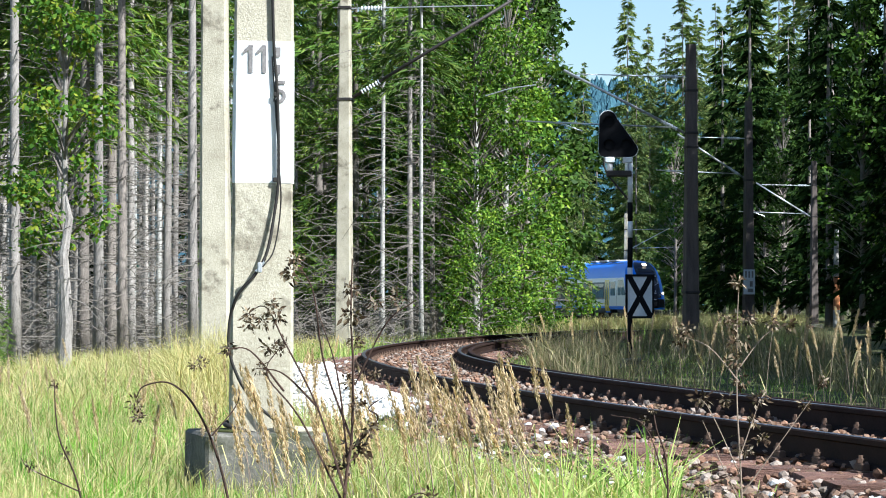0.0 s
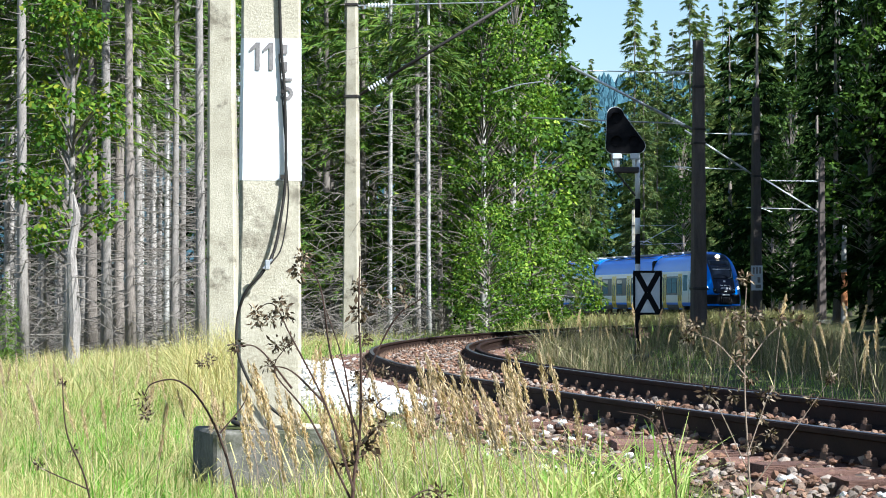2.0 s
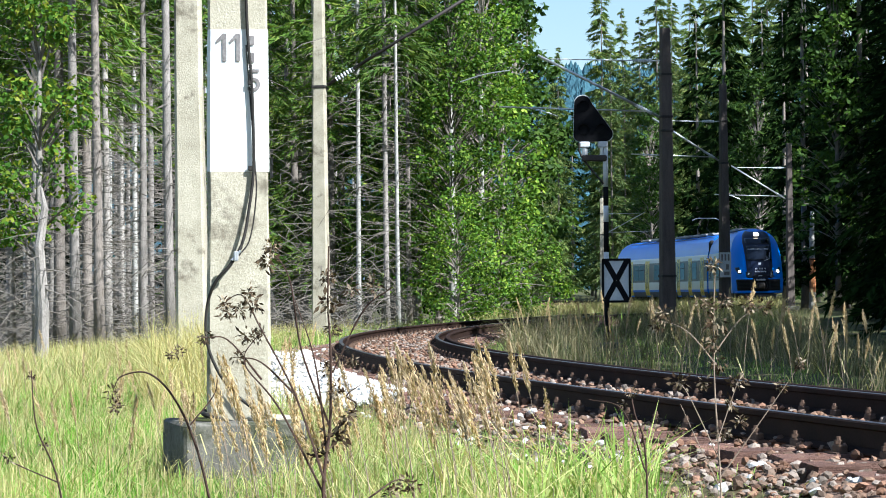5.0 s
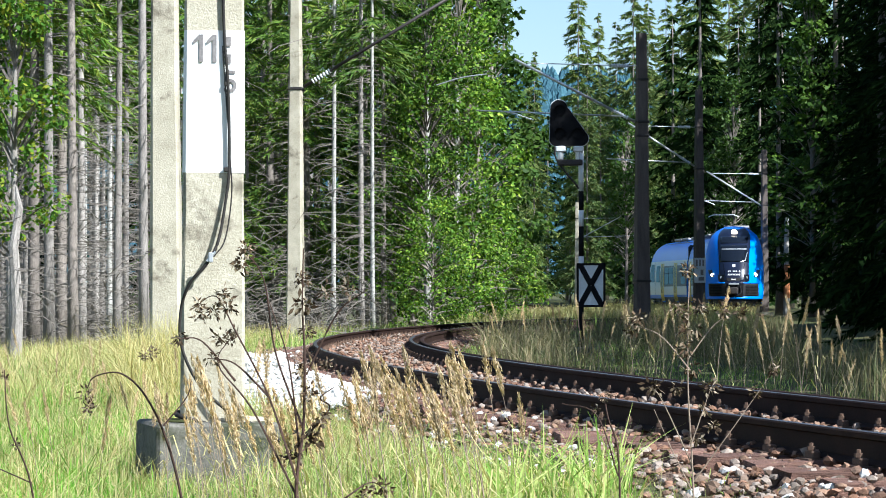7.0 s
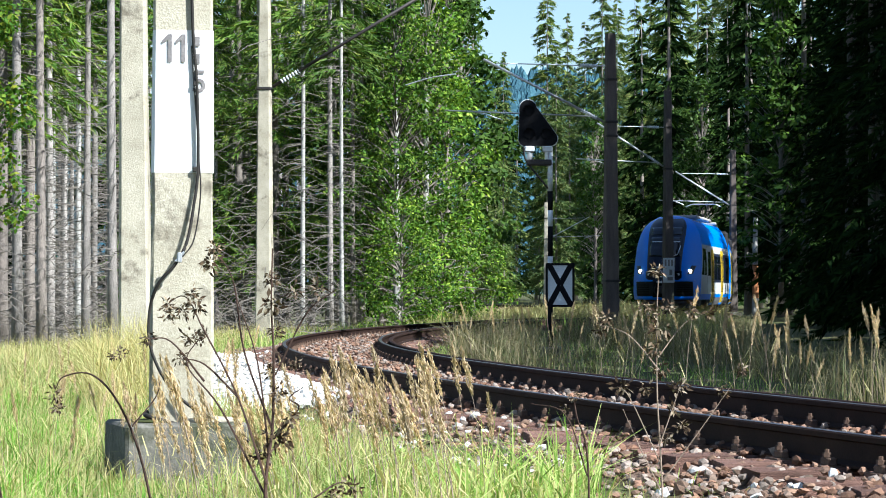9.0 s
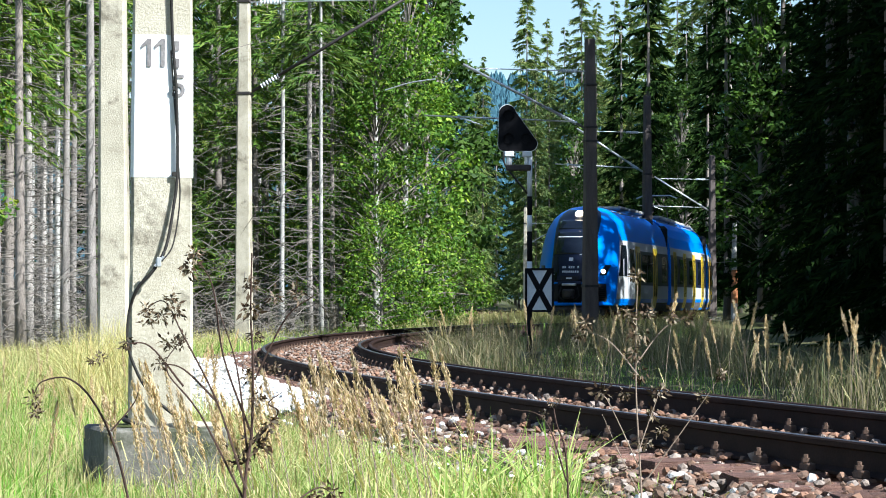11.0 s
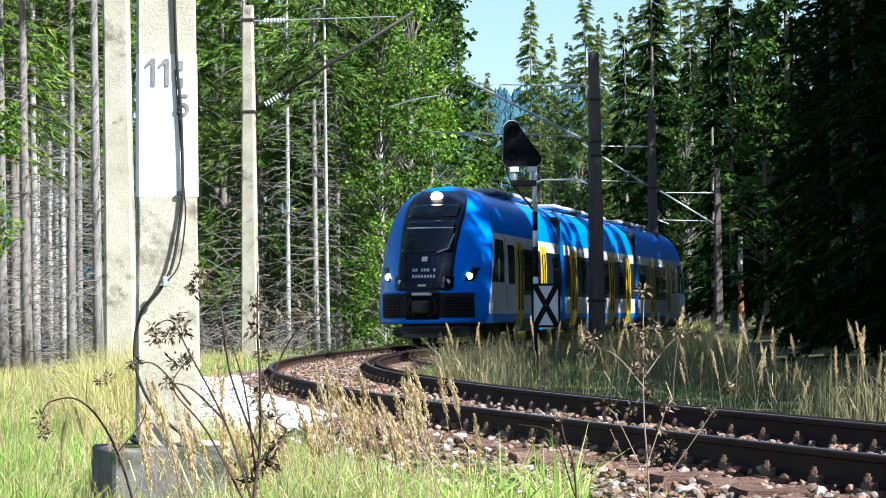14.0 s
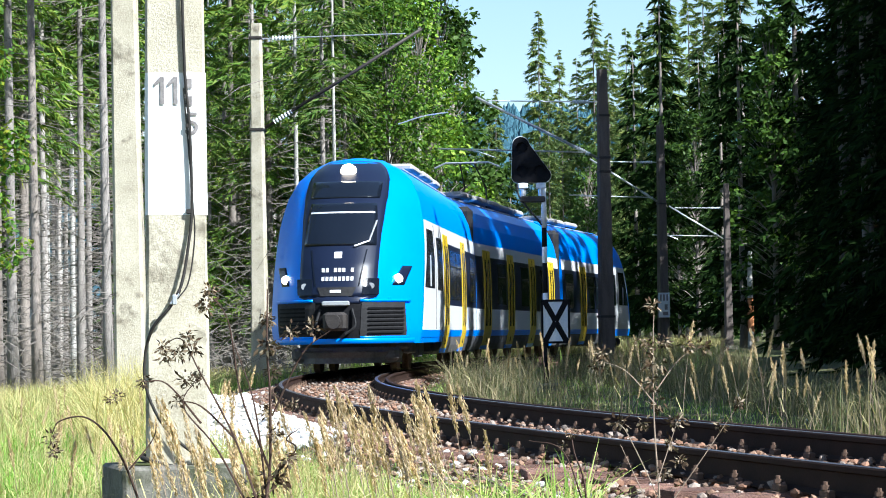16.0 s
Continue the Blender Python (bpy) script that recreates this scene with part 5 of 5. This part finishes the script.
# ------------------------------------------------------------------ grass and weeds
def blades(r, x, y, z, height, width, lean=0.8):
    """Bent blades: two quads narrowing to a tip; arrays of roots."""
    n = len(x)
    az = r.uniform(0, 6.28, n)
    tilt = np.abs(r.normal(0, lean, n))
    d = np.stack([np.cos(az), np.sin(az), 0 * az], 1)
    sa = r.uniform(0, 6.28, n)
    side = np.stack([np.cos(sa), np.sin(sa) * 0.4, 0 * sa], 1)
    root = np.stack([x, y, z], 1)
    up = np.array([0, 0, 1.0])
    mid = root + up * (height * 0.55)[:, None] + d * (height * tilt * 0.3)[:, None]
    tip = root + up * (height * (1 - 0.25 * tilt))[:, None] + d * (height * tilt)[:, None]
    w = (side * width[:, None]) / 2
    low = np.stack([root - w, root + w, mid + w * 0.75, mid - w * 0.75], 1)
    top = np.stack([mid - w * 0.75, mid + w * 0.75, tip + w * 0.1, tip - w * 0.1], 1)
    v = np.concatenate([low, top[:, 2:]], 1)
    return v


def grass(name, label, material, n, region, height, width, seed, clump=0.5, tufts=False):
    """region: a function of random numbers that gives x, y; roots gather in clumps."""
    r = np.random.default_rng(seed)
    x, y = region(r, n)
    keep = np.sin(x * 2.1 + 3 * np.sin(y * 0.7)) * np.sin(y * 1.7 + 2 * np.sin(x * 0.9)) > r.uniform(-1.2, 1.2 * clump, len(x))
    if tufts is not False:
        keep &= np.sin(x * 1.5 + 1.3 * np.sin(y * 0.8)) + np.sin(y * 0.75 + 1.7 * np.sin(x * 1.1)) + 0.5 * np.sin(x * 5 + y * 3) > tufts
    x, y = x[keep], y[keep]
    z = ground_z(x, y) - 0.02
    h = height * r.uniform(0.45, 1.15, len(x))
    h *= np.where((np.abs(x + 1.6) < 0.45) & (y > 12.6) & (y < 16.2), 0.6, 1.0)
    v = blades(r, x, y, z, h, width * r.uniform(0.6, 1.3, len(x)))
    k = len(x)
    idx = np.arange(k)[:, None] * 6
    f = np.concatenate([idx + np.array([0, 1, 2, 3]), idx + np.array([3, 2, 4, 5])], 0)
    me = bpy.data.meshes.new(name)
    me.from_pydata(v.reshape(-1, 3).tolist(), [], f.tolist())
    return tagged(part(name, me, material), label, "grass", kind="stuff")


def wedge(d0, d1, b0, b1, u0=-200.0, u1=200.0):
    def pick(r, n):
        d = np.sqrt(r.uniform(d0 * d0, d1 * d1, n))
        x = d * r.uniform(b0, b1, n)
        u, _ = beside(x, d)
        ok = (u > u0) & (u < u1)
        return x[ok], d[ok]
    return pick


def strip(s0, s1, u0, u1):
    def pick(r, n):
        s, u = r.uniform(s0, s1, n), r.uniform(u0, u1, n)
        x, y, h = (np.interp(s, TS, a) for a in (TX, TY, TH))
        return x + u * np.cos(h), y - u * np.sin(h)
    return pick


grass("meadow_grass", "lush green meadow grass beside the track", "grass", 95000, wedge(10.5, 24, -0.22, 0.2, -60, -2.3), 0.26, 0.008, 1)
grass("meadow_straw", "dry yellow stalks among the green grass", "straw", 40000, wedge(11, 26, -0.22, 0.2, -60, -2.4), 0.45, 0.006, 2)
grass("meadow_grass", "green grass further along the verge", "grass", 60000, wedge(24, 48, -0.22, 0.05, -60, -2.6), 0.38, 0.013, 3)
grass("meadow_straw", "pale dry grass towards the wood", "straw", 64000, wedge(24, 70, -0.22, 0.05, -60, -3.2), 0.58, 0.012, 4)
grass("verge_grass", "grass at the foot of the wood", "grass", 30000, wedge(46, 100, -0.22, 0.03, -60, -2.2), 0.45, 0.022, 5)
grass("grass_clump", "bright green clumps of fresh grass in the meadow", "fresh_grass", 26000, wedge(13, 34, -0.21, 0.0, -60, -2.8), 0.36, 0.011, 15, 0.4, 0.25)
grass("track_weeds", "small green weeds growing in the ballast", "grass", 11000, strip(-2, 60, -2.3, 1.9), 0.1, 0.008, 6, -0.3)
grass("inner_grass", "green grass inside the curve", "grass", 17000, strip(2, 75, 1.6, 6.0), 0.18, 0.01, 7)
grass("inner_straw", "tall greyish dry grass inside the curve, darkened as in shade", "grey_straw", 70000, strip(5, 62, 1.9, 7.5), 0.8, 0.011, 8, 0.0, 0.9)
grass("far_straw", "pale dry meadow before the far curve", "straw", 40000, wedge(78, 185, 0.0, 0.125), 0.75, 0.03, 9)
grass("far_grass", "green tufts in the far meadow", "grass", 14000, wedge(70, 185, -0.01, 0.125), 0.5, 0.035, 10)


grass("long_grass", "long bright green grass blades at the edge of the ballast", "grass", 1100, wedge(11.5, 13.6, 0.02, 0.075), 0.5, 0.013, 12, 1.0)
grass("long_grass", "long bright green grass blades near the plinth", "grass", 1000, wedge(11.5, 14.0, -0.06, 0.02), 0.42, 0.011, 13, 1.0)


grass("tall_straw", "tall dry brown grass round the foot of a pole", "straw", 7000, wedge(23, 30, -0.128, -0.094), 0.95, 0.009, 14, 1.0)


def reed(r, h, plume, lean):
    """One reed-grass stalk: bowed stem, feathery plume, two leaves."""
    az = r.uniform(2.2, 4.1)
    d = np.array([math.cos(az), math.sin(az) * 0.5, 0])
    k = np.linspace(0, 1, 7)
    pts = d * (lean * h * k ** 2)[:, None] + np.stack([0 * k, 0 * k, h * k], 1)
    stem = Geo().tube(pts, np.linspace(0.003, 0.0016, 7), 4, False)
    n = 280
    t = r.uniform(1 - plume / h, 1.0, n)
    q = d * (lean * h * t ** 2)[:, None] + np.stack([0 * t, 0 * t, h * t], 1)
    fat = np.sin(np.clip((t - (1 - plume / h)) / (plume / h), 0.06, 0.97) * math.pi) ** 0.6 * 0.03
    dirn = unit(np.array([0, 0, 1.0]) + d * lean * 2 + r.normal(0, 0.28, (n, 3)))
    off = unit(r.normal(0, 1, (n, 3))) * fat[:, None] * r.uniform(0, 1, (n, 1))
    pl = Geo().quads(diamonds(q + off - dirn * 0.015, dirn, unit(np.cross(dirn, r.normal(0, 1, (n, 3)))), r.uniform(0.022, 0.045, n), r.uniform(0.004, 0.008, n)))
    lf = Geo()
    for _ in range(2):
        a = r.uniform(0, 6.28)
        e = np.array([math.cos(a), math.sin(a), 0])
        z = h * r.uniform(0.25, 0.55)
        w = np.array([-e[1], e[0], 0]) * 0.004
        p0, p1, p2 = np.array([0, 0, z]), np.array([0, 0, z + 0.14]) + e * 0.1, np.array([0, 0, z + 0.1]) + e * 0.28
        lf.add([p0 - w, p0 + w, p1 + w, p1 - w, p2], [(0, 1, 2, 3), (3, 2, 4)])
    return stem, pl, lf


reeds = []
rr = np.random.default_rng(17)
for i in range(8):
    s, pl, lf = reed(rr, rr.uniform(0.95, 1.15), rr.uniform(0.26, 0.36), rr.uniform(0.08, 0.24))
    reeds.append((s.mesh("stem"), pl.mesh("plume"), lf.mesh("blade")))


def reed_at(x, y, top, turn, kind):
    """A stalk rooted in the ground whose plume reaches the height top."""
    z = gz(x, y) - 0.03
    p = holder("reed_grass", Matrix.Translation((x, y, z)) @ Matrix.Rotation(turn, 4, "Z"), "dry reed grass stalk with tan feathery plume", "grass", "reed grass stalks")
    k = (top - z) / 1.05
    p.scale = (max(0.7, min(1.0, k)), max(0.7, min(1.0, k)), k)
    a, b, c = reeds[kind]
    part("stem", a, "pale_stem", p)
    part("plume", b, "plume", p)
    part("blade", c, "straw", p)


# stalks before the near rail, (bearing, height of the plume's tip) at about 11 to 13 m
for b in np.linspace(-0.103, 0.03, 70):
    d = rr.uniform(10.5, 13.5)
    bb = b + rr.normal(0, 0.006)
    low = float(np.interp(bb, [-0.11, -0.08, -0.05, -0.02, 0.03], [660, 640, 660, 600, 615]))
    top = 0.71 - (low + rr.uniform(0, 85) - 524.5) / 4446 * d
    reed_at(bb * d, d, top, rr.normal(0, 0.5), int(rr.integers(8)))
for i in range(110):
    s, u = rr.uniform(3, 30), rr.uniform(2.0, 5.6)
    p, _ = on_track(s, u)
    if p.x / p.y < 0.2:
        reed_at(p.x, p.y, gz(p.x, p.y) + rr.uniform(0.6, 1.15), rr.uniform(0, 6.28), int(rr.integers(8)))
for i in range(60):
    d = rr.uniform(13, 30)
    x = d * rr.uniform(-0.2, -0.05)
    reed_at(x, d, gz(x, d) + rr.uniform(0.5, 0.85), rr.uniform(0, 6.28), int(rr.integers(8)))


def withered(r, c, n, size):
    """A clump of curled dead leaves or seed heads."""
    d = unit(r.normal(0, 1, (n, 3)))
    p = np.array(c) + d * size * r.uniform(0.1, 0.9, (n, 1))
    a = unit(d + r.normal(0, 0.7, (n, 3)) + np.array([0, 0, -0.4]))
    return diamonds(p, a, unit(np.cross(a, r.normal(0, 1, (n, 3)))), size * r.uniform(0.4, 1.0, n), size * r.uniform(0.15, 0.4, n))


def dry_weed(name, x, y, stem_pts, shoots, heads, label, mat="stem", seed=1, thick=0.008):
    """A withered plant: a bowed main stem, side shoots and clumps of dead leaves; points are (right, up) from the foot."""
    r = np.random.default_rng(seed)
    z = gz(x, y) - 0.05
    p = holder(name, pose(x, y, z), label, "dry plant", "withered weeds")
    pts = bezier([(a, r.normal(0, 0.01), b - z) for a, b in stem_pts], 6)
    main = part("stem", Geo().tube(pts, np.linspace(thick, thick * 0.35, len(pts)), 6), mat, p)
    for run in shoots:
        q = bezier([(a, r.normal(0, 0.03), b - z) for a, b in run], 6)
        part("shoot", Geo().tube(q, np.linspace(thick * 0.6, thick * 0.2, len(q)), 5), mat, main)
    for a, b, s in heads:
        part("dead_leaves", Geo().quads(withered(r, (a, r.normal(0, 0.02), b - z), 44, s)), "withered", p, "curled brown dead leaves")
    return p


def px(d, points):
    """From small angles right of the foot and below the eye to metres at the distance d."""
    return [(a * d / 4446, 0.71 - b * d / 4446) for a, b in points]


D1 = 9.0
dry_weed("dry_weed", -0.0555 * D1, D1, px(D1, [(-10, 640), (-12, 350), (0, 230), (2, 100), (-2, 20), (0, -85)]),
         [px(D1, [(-8, 330), (-60, 180), (-120, 60), (-160, 0), (-200, 25)]), px(D1, [(-8, 360), (-90, 200), (-150, 120), (-125, 70)]), px(D1, [(-120, 150), (-180, 80), (-222, 75)]), px(D1, [(-60, 180), (-120, 120), (-165, 110)]), px(D1, [(0, 240), (-50, 100), (-70, -30), (-110, -85)]), px(D1, [(2, 250), (45, 200), (30, 180), (55, 160)]), px(D1, [(-5, 300), (-25, 120), (-60, 10)]), px(D1, [(4, 140), (60, 30), (110, -10)]), px(D1, [(-8, 420), (80, 350), (120, 330), (150, 345)])],
         [(a * D1 / 4446, 0.71 - b * D1 / 4446, s) for a, b, s in ((0, 15, 0.045), (-4, -30, 0.03), (30, 215, 0.04), (-135, 20, 0.04), (-150, 75, 0.035), (-180, 30, 0.035), (-110, -60, 0.04), (-100, -85, 0.03), (40, -10, 0.035), (80, -15, 0.035), (10, 250, 0.05), (140, 340, 0.04), (110, 350, 0.035), (40, 120, 0.025), (-140, -5, 0.035), (-160, 25, 0.03), (-125, 70, 0.032), (-185, 15, 0.03), (-220, 75, 0.03), (-160, 110, 0.03), (-265, 100, 0.024), (5, 60, 0.03), (-6, 130, 0.03), (12, 170, 0.035), (-20, 280, 0.04))],
         "tall withered brown weed with curled dead leaves", "stem", 3, 0.008)
D2 = 9.5
dry_weed("dry_weed", 0.0975 * D2, D2, px(D2, [(14, 640), (8, 340), (0, 170), (0, 40), (4, -45)]),
         [px(D2, [(8, 330), (80, 230), (150, 130)]), px(D2, [(2, 110), (50, 50), (92, 28)]), px(D2, [(2, 130), (-50, 70), (-100, 50)]), px(D2, [(8, 300), (-50, 180), (-70, 160)]), px(D2, [(4, 260), (40, 160)]), px(D2, [(4, 340), (-30, 270), (-60, 200)])],
         [(a * D2 / 4446, 0.71 - b * D2 / 4446, s) for a, b, s in ((0, -45, 0.035), (-16, 20, 0.03), (20, 20, 0.035), (60, 25, 0.035), (-10, 30, 0.03), (40, 160, 0.04), (-60, 160, 0.04), (30, 200, 0.035), (-20, 165, 0.03), (45, 230, 0.03), (148, 130, 0.03), (2, 60, 0.04), (-6, 95, 0.035), (8, 130, 0.035), (90, 30, 0.035), (-90, 40, 0.035), (-100, 60, 0.03), (120, 170, 0.025), (14, 250, 0.035))],
         "withered thistle with pale fluffy seed heads", "pale_stem", 5, 0.0045)
dry_weed("dry_weed", -0.098 * 9.2, 9.2, px(9.2, [(0, 500), (-40, 300), (-80, 190), (-130, 138), (-180, 142), (-195, 165)]), [px(9.2, [(-60, 230), (-20, 180), (-10, 150)])],
         [(a * 9.2 / 4446, 0.71 - b * 9.2 / 4446, s) for a, b, s in ((-195, 175, 0.03), (-192, 200, 0.028), (-90, 105, 0.02))], "arching withered weed with drooping dead head", "stem", 6, 0.006)
dry_weed("dry_weed", 0.07 * 8.6, 8.6, px(8.6, [(0, 600), (0, 300), (-20, 215), (-25, 180)]), [px(8.6, [(0, 320), (-40, 210), (-100, 190)])], [(a * 8.6 / 4446, 0.71 - b * 8.6 / 4446, s) for a, b, s in ((-25, 180, 0.02), (-40, 200, 0.018))], "thin dark withered weed at the edge of the ballast", "stem", 9, 0.005)
dry_weed("dry_weed", -0.17 * 8.8, 8.8, px(8.8, [(60, 600), (30, 340), (-10, 230), (-20, 130)]), [px(8.8, [(30, 330), (-60, 290), (-80, 270)])], [(a * 8.8 / 4446, 0.71 - b * 8.8 / 4446, s) for a, b, s in ((-20, 140, 0.02), (-60, 285, 0.022), (0, 260, 0.02))], "thin bowed withered weed in the grass", "stem", 10, 0.005)


motions()
